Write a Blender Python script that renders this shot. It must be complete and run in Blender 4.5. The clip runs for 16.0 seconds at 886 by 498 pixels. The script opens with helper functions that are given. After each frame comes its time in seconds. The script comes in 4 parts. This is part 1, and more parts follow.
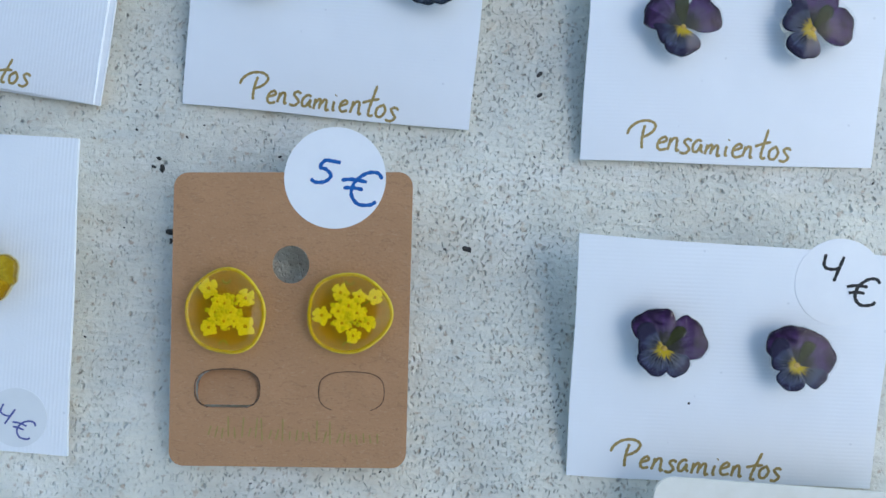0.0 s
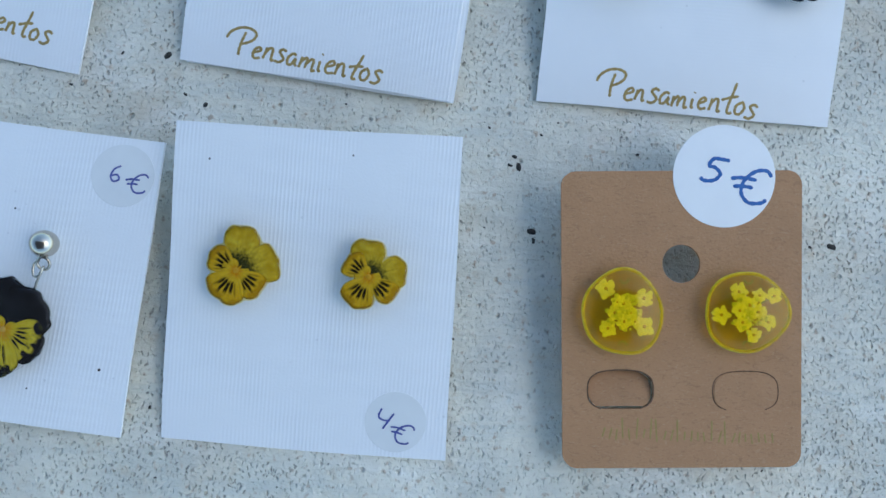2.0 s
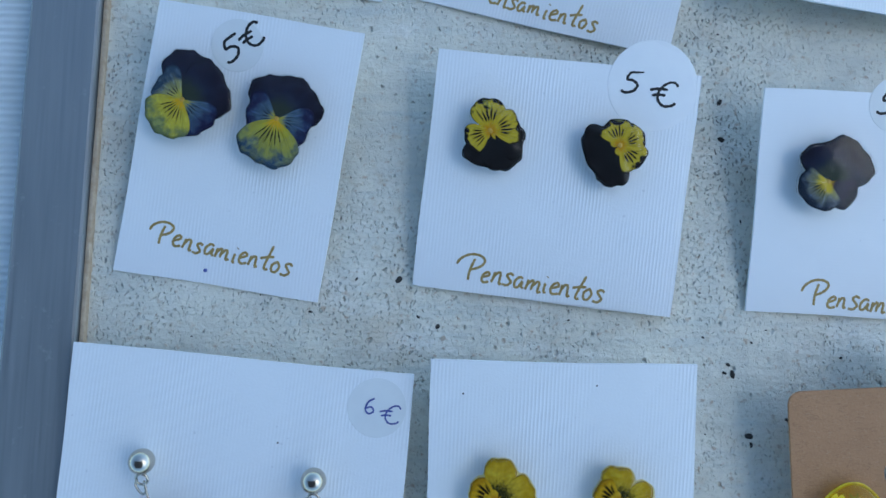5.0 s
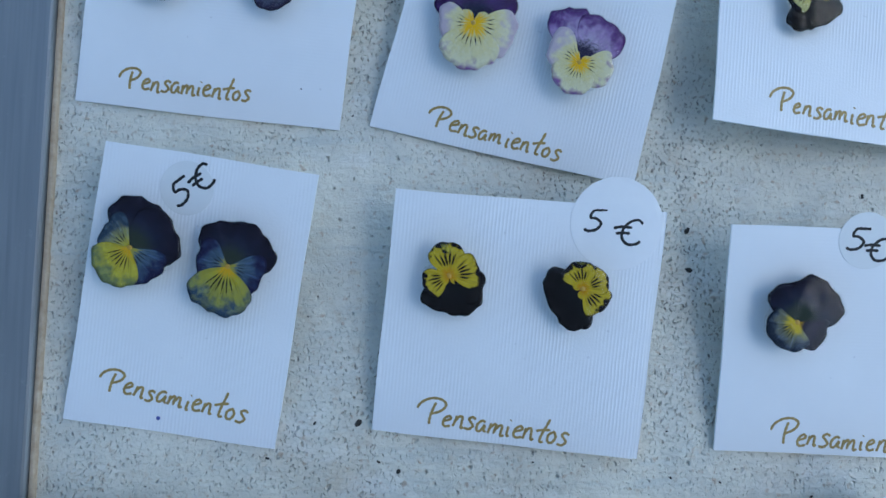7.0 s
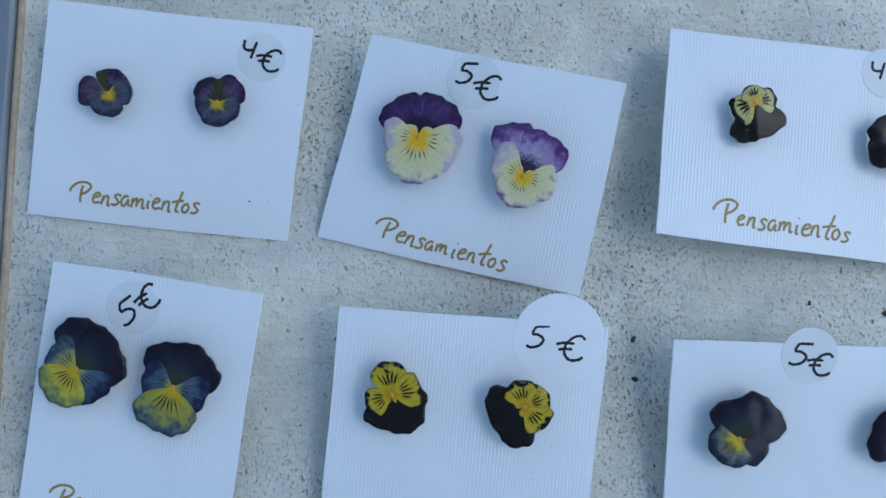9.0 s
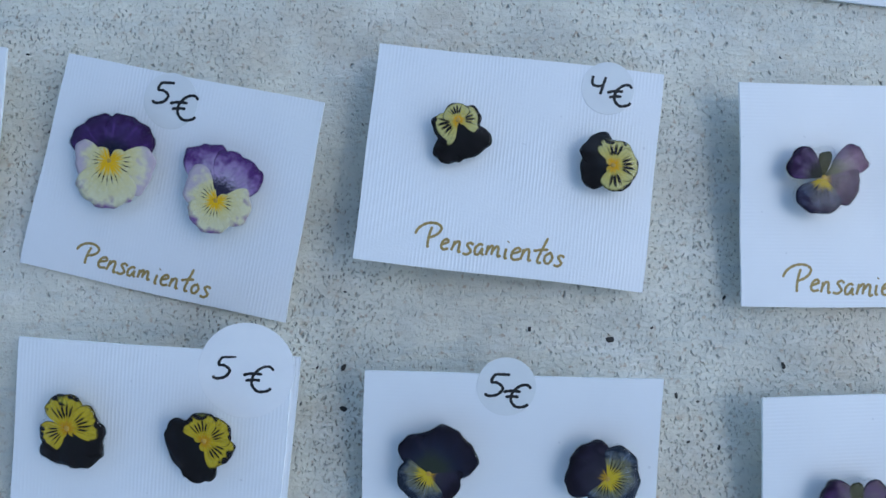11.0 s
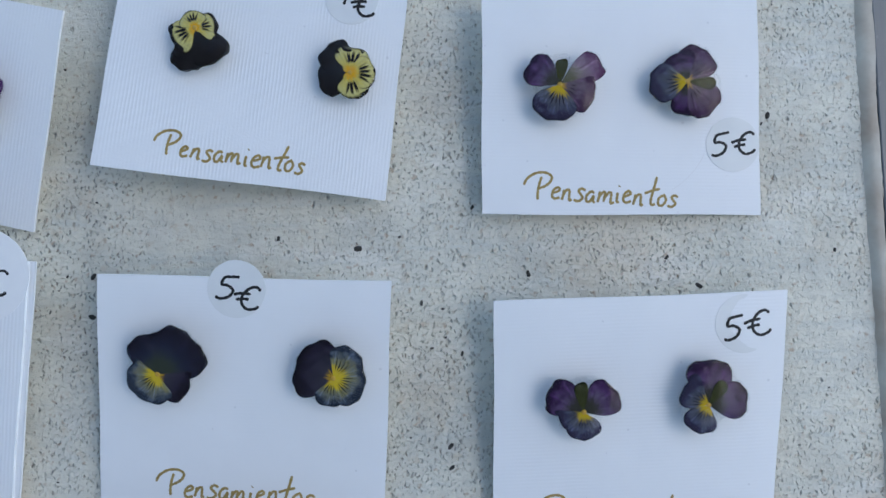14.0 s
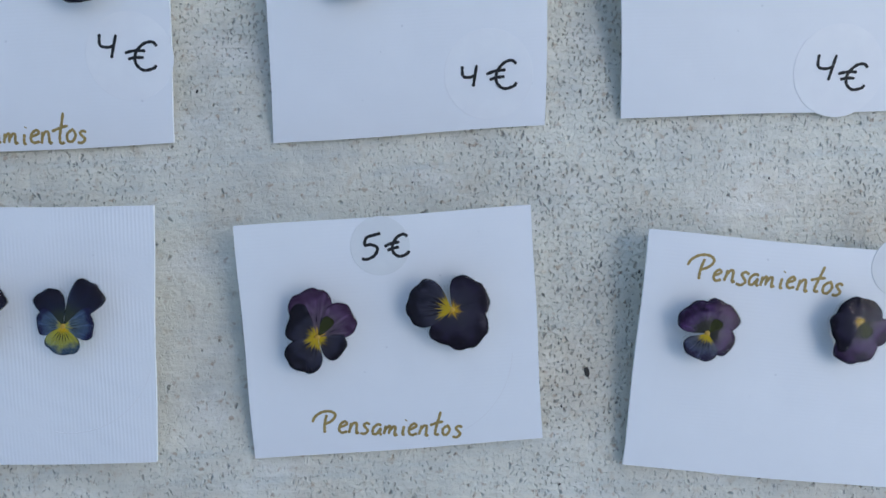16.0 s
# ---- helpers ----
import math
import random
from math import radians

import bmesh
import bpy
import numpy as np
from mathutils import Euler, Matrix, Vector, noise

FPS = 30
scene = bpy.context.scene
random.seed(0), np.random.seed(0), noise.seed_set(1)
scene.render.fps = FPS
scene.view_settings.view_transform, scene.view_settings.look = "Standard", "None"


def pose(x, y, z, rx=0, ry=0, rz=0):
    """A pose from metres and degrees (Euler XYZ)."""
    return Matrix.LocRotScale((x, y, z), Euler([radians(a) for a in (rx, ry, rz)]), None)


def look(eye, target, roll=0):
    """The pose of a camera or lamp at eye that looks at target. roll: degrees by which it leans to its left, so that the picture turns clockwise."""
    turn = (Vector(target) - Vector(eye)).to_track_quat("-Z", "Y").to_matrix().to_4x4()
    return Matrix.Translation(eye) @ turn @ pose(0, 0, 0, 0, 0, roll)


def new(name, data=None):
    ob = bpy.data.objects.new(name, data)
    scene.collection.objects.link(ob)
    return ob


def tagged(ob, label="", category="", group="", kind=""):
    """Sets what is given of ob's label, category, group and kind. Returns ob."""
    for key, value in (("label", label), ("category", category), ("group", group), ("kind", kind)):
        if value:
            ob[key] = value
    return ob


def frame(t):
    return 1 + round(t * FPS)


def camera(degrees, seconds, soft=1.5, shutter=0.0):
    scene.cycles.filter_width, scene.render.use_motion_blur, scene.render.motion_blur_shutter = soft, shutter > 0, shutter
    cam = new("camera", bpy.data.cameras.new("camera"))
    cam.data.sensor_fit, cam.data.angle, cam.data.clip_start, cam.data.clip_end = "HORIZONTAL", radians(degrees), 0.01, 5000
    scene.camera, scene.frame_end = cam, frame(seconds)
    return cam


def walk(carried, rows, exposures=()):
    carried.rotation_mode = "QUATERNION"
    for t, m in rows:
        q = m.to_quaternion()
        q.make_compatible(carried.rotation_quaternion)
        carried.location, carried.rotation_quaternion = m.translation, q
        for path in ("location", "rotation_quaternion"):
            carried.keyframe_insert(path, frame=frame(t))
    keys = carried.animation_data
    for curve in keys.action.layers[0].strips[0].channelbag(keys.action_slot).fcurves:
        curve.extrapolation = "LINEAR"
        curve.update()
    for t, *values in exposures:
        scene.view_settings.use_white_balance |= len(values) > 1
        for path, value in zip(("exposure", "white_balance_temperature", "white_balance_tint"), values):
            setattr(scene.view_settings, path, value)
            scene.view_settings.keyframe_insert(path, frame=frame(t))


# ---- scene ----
cam = camera(66.0, 16.0)
PATH = [
    (0.0, pose(0.15013, 0.00330, 0.09906, 7.232, 0.957, 3.024)),
    (0.5, pose(0.13610, 0.00461, 0.09958, 7.021, 0.228, 2.828)),
    (1.0, pose(0.11902, 0.00195, 0.09814, 7.002, -0.229, 2.731)),
    (1.5, pose(0.10598, 0.00105, 0.09806, 6.756, -0.582, 2.623)),
    (2.0, pose(0.09359, 0.00150, 0.09818, 6.738, -0.825, 2.374)),
    (2.5, pose(0.07863, 0.00221, 0.10029, 6.778, -1.133, 1.967)),
    (3.0, pose(0.06677, 0.00113, 0.10054, 6.593, -1.130, 1.598)),
    (3.5, pose(0.05505, -0.00036, 0.09982, 7.087, -1.281, 1.024)),
    (4.0, pose(0.04984, 0.00595, 0.10281, 7.328, -1.282, 0.632)),
    (4.5, pose(0.05446, 0.02017, 0.10800, 6.868, -1.326, 0.352)),
    (5.0, pose(0.05668, 0.03257, 0.10816, 6.762, -1.415, 0.272)),
    (5.2, pose(0.05656, 0.03696, 0.10886, 7.322, -1.337, 0.174)),
    (7.3, pose(0.06443, 0.05753, 0.10780, 5.967, -1.730, -0.417)),
    (7.5, pose(0.06617, 0.05857, 0.10821, 6.039, -1.711, -0.419)),
    (8.0, pose(0.07046, 0.06298, 0.11078, 6.064, -1.612, -0.511)),
    (8.2, pose(0.06992, 0.06640, 0.11278, 6.215, -1.473, -0.552)),
    (10.3, pose(0.09906, 0.07755, 0.10682, 5.588, -0.691, -0.742)),
    (10.5, pose(0.10678, 0.07858, 0.10686, 5.597, -0.595, -0.793)),
    (11.0, pose(0.12077, 0.07843, 0.10776, 5.400, 0.053, -0.778)),
    (11.5, pose(0.13690, 0.07562, 0.10989, 5.419, 0.459, -0.818)),
    (12.0, pose(0.15116, 0.07221, 0.11043, 5.584, 0.744, -0.982)),
    (12.5, pose(0.15983, 0.07015, 0.10971, 5.487, 0.317, -1.293)),
    (13.0, pose(0.16113, 0.06798, 0.10906, 5.371, -0.056, -1.401)),
    (13.5, pose(0.16204, 0.06399, 0.10930, 4.769, -0.178, -1.092)),
    (14.0, pose(0.15997, 0.06453, 0.10771, 4.881, -0.087, -0.965)),
    (14.5, pose(0.14884, 0.08584, 0.10433, 3.854, -0.506, -1.531)),
    (15.0, pose(0.14615, 0.11063, 0.10406, 3.692, -0.028, -2.111)),
    (15.5, pose(0.14267, 0.13649, 0.10264, 2.137, 0.067, -2.605)),
    (16.0, pose(0.14008, 0.16163, 0.10150, 1.380, -0.620, -2.588)),
]
EXPOSURES = [(0.0, 1.01, 6500, 2), (0.5, 1.23, 6450, 3), (1.0, 1.4, 6400, 4), (1.5, 1.11, 6300, 2), (2.0, 0.86, 6130, 0), (3.5, 0.66, 5660, -3), (4.0, 0.68, 5720, -3), (5.0, 0.69, 5590, -2), (8.0, 0.68, 5800, 0), (10.5, 0.7, 5920, 2), (12.0, 0.66, 6200, 4), (13.0, 0.68, 6420, 5), (13.5, 0.71, 6620, 5), (14.5, 0.74, 6650, 5), (15.5, 0.66, 6560, 6), (16.0, 0.66, 6660, 6)]
walk(cam, PATH, exposures=EXPOSURES)

# ---- light: open shade under a blue sky, brighter towards the lower right ----
world = bpy.data.worlds.new("open_sky")
scene.world = world
world.use_nodes = True
wn = world.node_tree
sky = wn.nodes.new("ShaderNodeTexSky")
sky.sky_type, sky.sun_disc = "NISHITA", False
sky.sun_elevation, sky.sun_rotation = radians(55), radians(85)
wn.links.new(sky.outputs[0], wn.nodes["Background"].inputs[0])
wn.nodes["Background"].inputs[1].default_value = 0.15
sun = new("sun", bpy.data.lights.new("sun", "SUN"))
sun.data.energy, sun.data.angle, sun.data.color = 0.29, radians(50), (1.0, 0.95, 0.88)
sun.matrix_world = look((0.5, -0.16, 0.55), (0, 0, 0))

MM = 0.001


# ---- materials ----
def nodes_of(name, rough=0.5, metal=0.0):
    m = bpy.data.materials.new(name)
    m.use_nodes = True
    nt = m.node_tree
    b = nt.nodes["Principled BSDF"]
    b.inputs["Roughness"].default_value, b.inputs["Metallic"].default_value = rough, metal
    return m, nt, b


def node(nt, kind, ins=(), **props):
    n = nt.nodes.new(kind)
    for k, v in props.items():
        setattr(n, k, v)
    for key, v in (ins.items() if isinstance(ins, dict) else enumerate(ins)):
        if v is None:
            continue
        if isinstance(v, bpy.types.NodeSocket):
            nt.links.new(v, n.inputs[key])
        else:
            n.inputs[key].default_value = v
    return n


def math_(nt, op, a, b=0.0, clamp=False):
    return node(nt, "ShaderNodeMath", (a, b), operation=op, use_clamp=clamp).outputs[0]


def ramp(nt, fac, lo, hi):
    return node(nt, "ShaderNodeMapRange", {"Value": fac, "From Min": lo, "From Max": hi}).outputs[0]


def mix(nt, fac, a, b):
    n = node(nt, "ShaderNodeMix", data_type="RGBA")
    for i, v in ((0, fac), (6, a), (7, b)):
        if isinstance(v, bpy.types.NodeSocket):
            nt.links.new(v, n.inputs[i])
        else:
            n.inputs[i].default_value = (*v, 1) if isinstance(v, tuple) and len(v) == 3 else v
    return n.outputs[2]


def coords(nt, scale=(1000, 1000, 1000), turn=0.0):
    c = node(nt, "ShaderNodeTexCoord").outputs["Object"]
    return node(nt, "ShaderNodeMapping", {"Vector": c, "Scale": scale, "Rotation": (0, 0, radians(turn))}).outputs[0]


def noise_(nt, vec, scale, detail=2.0, rough=0.5):
    return node(nt, "ShaderNodeTexNoise", {"Vector": vec, "Scale": scale, "Detail": detail, "Roughness": rough}).outputs[0]


def bump(nt, bsdf, height, strength, dist):
    n = node(nt, "ShaderNodeBump", {"Height": height, "Strength": strength, "Distance": dist})
    nt.links.new(n.outputs[0], bsdf.inputs["Normal"])


def board_material():
    m, nt, b = nodes_of("rough_white_board", 0.5)
    b.inputs["Specular IOR Level"].default_value = 0.85
    p = coords(nt)
    wobble = node(nt, "ShaderNodeVectorMath", (p, node(nt, "ShaderNodeVectorMath", (node(nt, "ShaderNodeTexNoise", {"Vector": p, "Scale": 0.9, "Detail": 2.0}).outputs[1], (1.1, 1.1, 1.1)), operation="MULTIPLY").outputs[0]), operation="ADD").outputs[0]

    def pits(turn, cell, long_, reach, share):
        q = node(nt, "ShaderNodeMapping", {"Vector": wobble, "Scale": (1 / cell, long_ / cell, 1 / cell), "Rotation": (0, 0, radians(turn))}).outputs[0]
        v = node(nt, "ShaderNodeTexVoronoi", {"Vector": q, "Scale": 1.0, "Randomness": 1.0}, voronoi_dimensions="2D")
        rnd = node(nt, "ShaderNodeSeparateColor", (v.outputs["Color"],))
        size = math_(nt, "MULTIPLY", ramp(nt, rnd.outputs[0], 1 - share, 1.0), reach)
        near = ramp(nt, math_(nt, "SUBTRACT", size, v.outputs["Distance"]), -0.05, 0.13)
        return near, rnd.outputs[1]

    patch = math_(nt, "MULTIPLY", ramp(nt, noise_(nt, p, 0.022, 3.0, 0.55), 0.36, 0.62), ramp(nt, noise_(nt, p, 0.11, 4.0, 0.65), 0.34, 0.58))
    a, tone_a = pits(52, 0.64, 0.55, 0.30, 0.62)
    c, tone_c = pits(30, 0.46, 0.6, 0.28, 0.60)
    d, tone_d = pits(70, 1.9, 0.75, 0.15, 0.30)
    fine = math_(nt, "MULTIPLY", c, math_(nt, "ADD", math_(nt, "MULTIPLY", patch, 0.9), 0.18))
    hollow = math_(nt, "MAXIMUM", math_(nt, "MAXIMUM", math_(nt, "MULTIPLY", a, math_(nt, "ADD", math_(nt, "MULTIPLY", patch, 0.9), 0.12)), fine), d)
    cloud = noise_(nt, p, 0.06, 4.0, 0.6)
    base = mix(nt, ramp(nt, cloud, 0.3, 0.72), (0.56, 0.555, 0.49), (0.81, 0.775, 0.65))
    brush = noise_(nt, node(nt, "ShaderNodeMapping", {"Vector": p, "Scale": (0.035, 0.32, 1), "Rotation": (0, 0, radians(6))}).outputs[0], 1.0, 4.0, 0.65)
    base = mix(nt, math_(nt, "MULTIPLY", ramp(nt, brush, 0.52, 0.72), 0.5), base, (0.52, 0.56, 0.535))
    warm = ramp(nt, noise_(nt, p, 0.38, 3.0, 0.6), 0.58, 0.76)
    base = mix(nt, math_(nt, "MULTIPLY", warm, 0.6), base, (0.54, 0.45, 0.32))
    wash = ramp(nt, noise_(nt, p, 0.045, 3.0, 0.6), 0.52, 0.70)
    base = mix(nt, math_(nt, "MULTIPLY", wash, 0.55), base, (0.60, 0.52, 0.40))
    smear = ramp(nt, noise_(nt, node(nt, "ShaderNodeMapping", {"Vector": p, "Scale": (0.05, 0.13, 1), "Rotation": (0, 0, radians(-14))}).outputs[0], 1.0, 5.0, 0.65), 0.54, 0.70)
    base = mix(nt, math_(nt, "MULTIPLY", smear, 0.55), base, (0.86, 0.84, 0.78))
    rust = ramp(nt, noise_(nt, p, 0.85, 2.0), 0.63, 0.73)
    base = mix(nt, math_(nt, "MULTIPLY", rust, 0.6), base, (0.38, 0.25, 0.14))
    # pits take a dark or brown tone that includes the shade inside them
    dirt = mix(nt, ramp(nt, tone_a, 0.35, 0.65), (0.13, 0.128, 0.115), (0.30, 0.225, 0.145))
    base = mix(nt, math_(nt, "MULTIPLY", hollow, ramp(nt, noise_(nt, p, 0.55, 2.0), 0.28, 0.66)), base, dirt)
    nt.links.new(base, b.inputs["Base Color"])
    grain = noise_(nt, p, 1.7, 4.0, 0.6)
    strokes = noise_(nt, node(nt, "ShaderNodeMapping", {"Vector": p, "Scale": (0.25, 1.2, 1), "Rotation": (0, 0, radians(8))}).outputs[0], 1.0, 3.0)
    h = math_(nt, "SUBTRACT", math_(nt, "ADD", math_(nt, "ADD", math_(nt, "MULTIPLY", grain, 0.3), math_(nt, "MULTIPLY", noise_(nt, p, 0.8, 2.0), 0.45)), math_(nt, "MULTIPLY", strokes, 0.35)), math_(nt, "MULTIPLY", hollow, 0.9))
    bump(nt, b, h, 0.9, 0.0006)
    return m


def paper_material(name, ribs, relief):
    m, nt, b = nodes_of(name, 0.48)
    b.inputs["Specular IOR Level"].default_value = 0.9
    p = coords(nt)
    cloud = noise_(nt, p, 0.12, 3.0)
    col = mix(nt, cloud, (0.760, 0.780, 0.805), (0.83, 0.845, 0.865))
    fleck = ramp(nt, noise_(nt, p, 1.2, 0.0), 0.86, 0.88)
    nt.links.new(mix(nt, math_(nt, "MULTIPLY", fleck, 0.3), col, (0.45, 0.46, 0.5)), b.inputs["Base Color"])
    wave = node(nt, "ShaderNodeTexWave", {"Vector": p, "Scale": 0.57, "Distortion": 1.2, "Detail": 1.0, "Detail Scale": 0.4}, bands_direction=ribs)
    patchy = ramp(nt, noise_(nt, p, 0.09, 2.0), 0.36, 0.62)
    h = math_(nt, "ADD", math_(nt, "MULTIPLY", math_(nt, "MULTIPLY", wave.outputs[1], patchy), 0.5), math_(nt, "MULTIPLY", noise_(nt, p, 3.0, 3.0), 0.3))
    bump(nt, b, h, relief, 0.0001)
    return m


def kraft_material():
    m, nt, b = nodes_of("brown_kraft_card", 0.75)
    p = coords(nt)
    def threads(scale, seed, lo, hi):
        q = node(nt, "ShaderNodeMapping", {"Vector": p, "Location": (seed, seed * 2.3, 0), "Scale": (0.55, 1.3, 1), "Rotation": (0, 0, radians(25))}).outputs[0]
        return ramp(nt, node(nt, "ShaderNodeTexNoise", {"Vector": q, "Scale": scale, "Detail": 5.0, "Roughness": 0.65, "Distortion": 1.6}).outputs[0], lo, hi)

    fib = threads(1.3, 3.0, 0.53, 0.68)
    pale = threads(1.9, 41.0, 0.56, 0.70)
    col = mix(nt, noise_(nt, p, 0.15, 4.0, 0.6), (0.34, 0.175, 0.080), (0.46, 0.25, 0.122))
    col = mix(nt, math_(nt, "MULTIPLY", fib, 0.38), col, (0.17, 0.082, 0.038))
    col = mix(nt, math_(nt, "MULTIPLY", pale, 0.35), col, (0.52, 0.36, 0.23))
    nt.links.new(col, b.inputs["Base Color"])
    bump(nt, b, noise_(nt, p, 2.4, 4.0), 0.5, 0.00016)
    return m


def plain_material(name, c1, c2, rough=0.5, metal=0.0, scale=0.5, relief=0.1, dist=0.0001):
    m, nt, b = nodes_of(name, rough, metal)
    p = coords(nt)
    n = noise_(nt, p, scale, 4.0, 0.6)
    nt.links.new(mix(nt, ramp(nt, n, 0.3, 0.7), c1, c2), b.inputs["Base Color"])
    bump(nt, b, noise_(nt, p, scale * 4, 4.0), relief, dist)
    return m


def rail_material(name, dull):
    m, nt, b = nodes_of(name, 0.42, 0.55)
    p = coords(nt)
    streak = noise_(nt, node(nt, "ShaderNodeMapping", {"Vector": p, "Scale": (1.6, 0.05, 1)}).outputs[0], 1.0, 4.0)
    col = mix(nt, ramp(nt, streak, 0.3, 0.7), tuple(dull * x for x in (0.235, 0.25, 0.265)), tuple(dull * x for x in (0.29, 0.305, 0.32)))
    scuff = ramp(nt, noise_(nt, p, 0.35, 5.0, 0.7), 0.62, 0.70)
    col = mix(nt, math_(nt, "MULTIPLY", scuff, 0.25), col, (0.50, 0.50, 0.49))
    nt.links.new(col, b.inputs["Base Color"])
    nt.links.new(ramp(nt, streak, -0.6, 1.6), b.inputs["Roughness"])
    bump(nt, b, streak, 0.15, 0.00015)
    return m


def clear_resin(name, tint, gloss=0.06, cloud=0.0, milk=(0.8, 0.8, 0.8), shine=0.02):
    m = bpy.data.materials.new(name)
    m.use_nodes = True
    nt = m.node_tree
    nt.nodes.clear()
    outp = node(nt, "ShaderNodeOutputMaterial")
    p = coords(nt)
    nrm = node(nt, "ShaderNodeBump", {"Height": noise_(nt, p, 0.5, 2.0), "Strength": 0.45, "Distance": 0.0005}).outputs[0]
    tr = node(nt, "ShaderNodeBsdfTransparent", ((*tint, 1),))
    gl = node(nt, "ShaderNodeBsdfGlossy", {"Color": (1, 1, 1, 1), "Roughness": gloss, "Normal": nrm})
    lw = node(nt, "ShaderNodeLayerWeight", {"Blend": 0.5, "Normal": nrm})
    fac = math_(nt, "ADD", math_(nt, "MULTIPLY", math_(nt, "POWER", lw.outputs[1], 3.5), 0.55), shine)
    df = node(nt, "ShaderNodeBsdfDiffuse", ((*milk, 1),))
    inner = node(nt, "ShaderNodeMixShader", (cloud, tr.outputs[0], df.outputs[0]))
    sh = node(nt, "ShaderNodeMixShader", (fac, inner.outputs[0], gl.outputs[0]))
    nt.links.new(sh.outputs[0], outp.inputs[0])
    return m


def petal_material(name, inner, outer, edge=None, eye=0.0, vein=0.0, v0=0.3, v1=0.7, lines=9.0, eye_col=(0.62, 0.36, 0.015), vein_col=(0.012, 0.008, 0.012), edge_at=0.86, throat=None, bunch=0.5, blend=0.22, hairs=0.55, margin_dark=0.8):
    m, nt, b = nodes_of(name, 0.38)
    uvn = node(nt, "ShaderNodeUVMap", uv_map="UVMap").outputs[0]
    s = node(nt, "ShaderNodeSeparateXYZ", (uvn,))
    u, v = s.outputs[0], s.outputs[1]
    p = coords(nt)
    blot = noise_(nt, p, 0.7, 3.0, 0.6)
    fine = noise_(nt, p, 2.6, 3.0, 0.6)
    uu = math_(nt, "ADD", u, math_(nt, "MULTIPLY", math_(nt, "SUBTRACT", blot, 0.5), 0.7))
    col = mix(nt, ramp(nt, uu, 0.25, 0.85), inner, outer)
    # long fine veins over the whole petal, then tone blotches
    hair = node(nt, "ShaderNodeTexNoise", {"Vector": node(nt, "ShaderNodeCombineXYZ", (math_(nt, "MULTIPLY", u, 1.4), math_(nt, "MULTIPLY", v, 11.0), math_(nt, "MULTIPLY", blot, 2.0))).outputs[0], "Scale": 1.0, "Detail": 2.0}).outputs[0]
    dark = tuple(0.45 * x for x in outer)
    col = mix(nt, math_(nt, "MULTIPLY", ramp(nt, hair, 0.48, 0.68), hairs), col, dark)
    if max(outer) < 0.2:
        # pale raised veins on dark petals
        col = mix(nt, math_(nt, "MULTIPLY", ramp(nt, hair, 0.44, 0.30), 0.55), col, tuple(2.6 * x + 0.012 for x in outer))
    light = tuple(min(0.8, 1.5 * x + 0.01) for x in outer)
    col = mix(nt, math_(nt, "MULTIPLY", ramp(nt, fine, 0.52, 0.75), 0.45), col, light)
    if throat:
        tt = math_(nt, "ADD", u, math_(nt, "MULTIPLY", math_(nt, "SUBTRACT", fine, 0.5), 0.5))
        col = mix(nt, ramp(nt, tt, 0.52, 0.30), col, throat)
    if edge:
        ee = math_(nt, "ADD", u, math_(nt, "MULTIPLY", math_(nt, "SUBTRACT", noise_(nt, p, 0.5, 2.0, 0.6), 0.5), 1.1))
        col = mix(nt, ramp(nt, ee, edge_at - blend, edge_at + 0.05), col, edge)
    spike = node(nt, "ShaderNodeTexNoise", {"Vector": node(nt, "ShaderNodeCombineXYZ", (math_(nt, "MULTIPLY", v, 7.0), math_(nt, "MULTIPLY", blot, 1.5), 0.0)).outputs[0], "Scale": 1.0, "Detail": 1.0}).outputs[0]
    if eye:
        lim = math_(nt, "SUBTRACT", math_(nt, "ADD", eye * 0.62 - 0.13, math_(nt, "MULTIPLY", ramp(nt, spike, 0.30, 0.70), 0.27)), u)
        col = mix(nt, ramp(nt, lim, -0.03, 0.08), col, eye_col)
    if vein:
        bend = math_(nt, "ADD", v, math_(nt, "MULTIPLY", math_(nt, "SUBTRACT", blot, 0.5), 0.10))
        ray_ = math_(nt, "SINE", math_(nt, "MULTIPLY", bend, lines))
        length = math_(nt, "ADD", v1 - 0.33, math_(nt, "MULTIPLY", spike, 0.66))
        start = math_(nt, "ADD", v0 - 0.12, math_(nt, "MULTIPLY", noise_(nt, node(nt, "ShaderNodeCombineXYZ", (math_(nt, "MULTIPLY", v, 5.0), 3.0, math_(nt, "MULTIPLY", blot, 2.0))).outputs[0], 1.0, 0.0), 0.24))
        body = math_(nt, "MULTIPLY", ramp(nt, math_(nt, "SUBTRACT", u, start), -0.03, 0.06), ramp(nt, math_(nt, "SUBTRACT", length, u), 0.0, 0.14))
        off = math_(nt, "SUBTRACT", u, v0 + 0.25 * (v1 - v0))
        taper = math_(nt, "MAXIMUM", math_(nt, "MULTIPLY", off, 3.2), math_(nt, "MULTIPLY", off, -2.0))
        cut = ramp(nt, math_(nt, "SUBTRACT", math_(nt, "ADD", ray_, math_(nt, "MULTIPLY", math_(nt, "SUBTRACT", fine, 0.5), 1.2)), taper), 0.72 - vein, 1.05 - vein)
        mid = ramp(nt, math_(nt, "ABSOLUTE", v), bunch + 0.18, bunch)
        col = mix(nt, math_(nt, "MULTIPLY", math_(nt, "MULTIPLY", body, cut), mid), col, vein_col)
    # a darker line along the petal's margin, and pale flecks here and there
    rim = node(nt, "ShaderNodeSeparateXYZ", (node(nt, "ShaderNodeUVMap", uv_map="Rim").outputs[0],)).outputs[0]
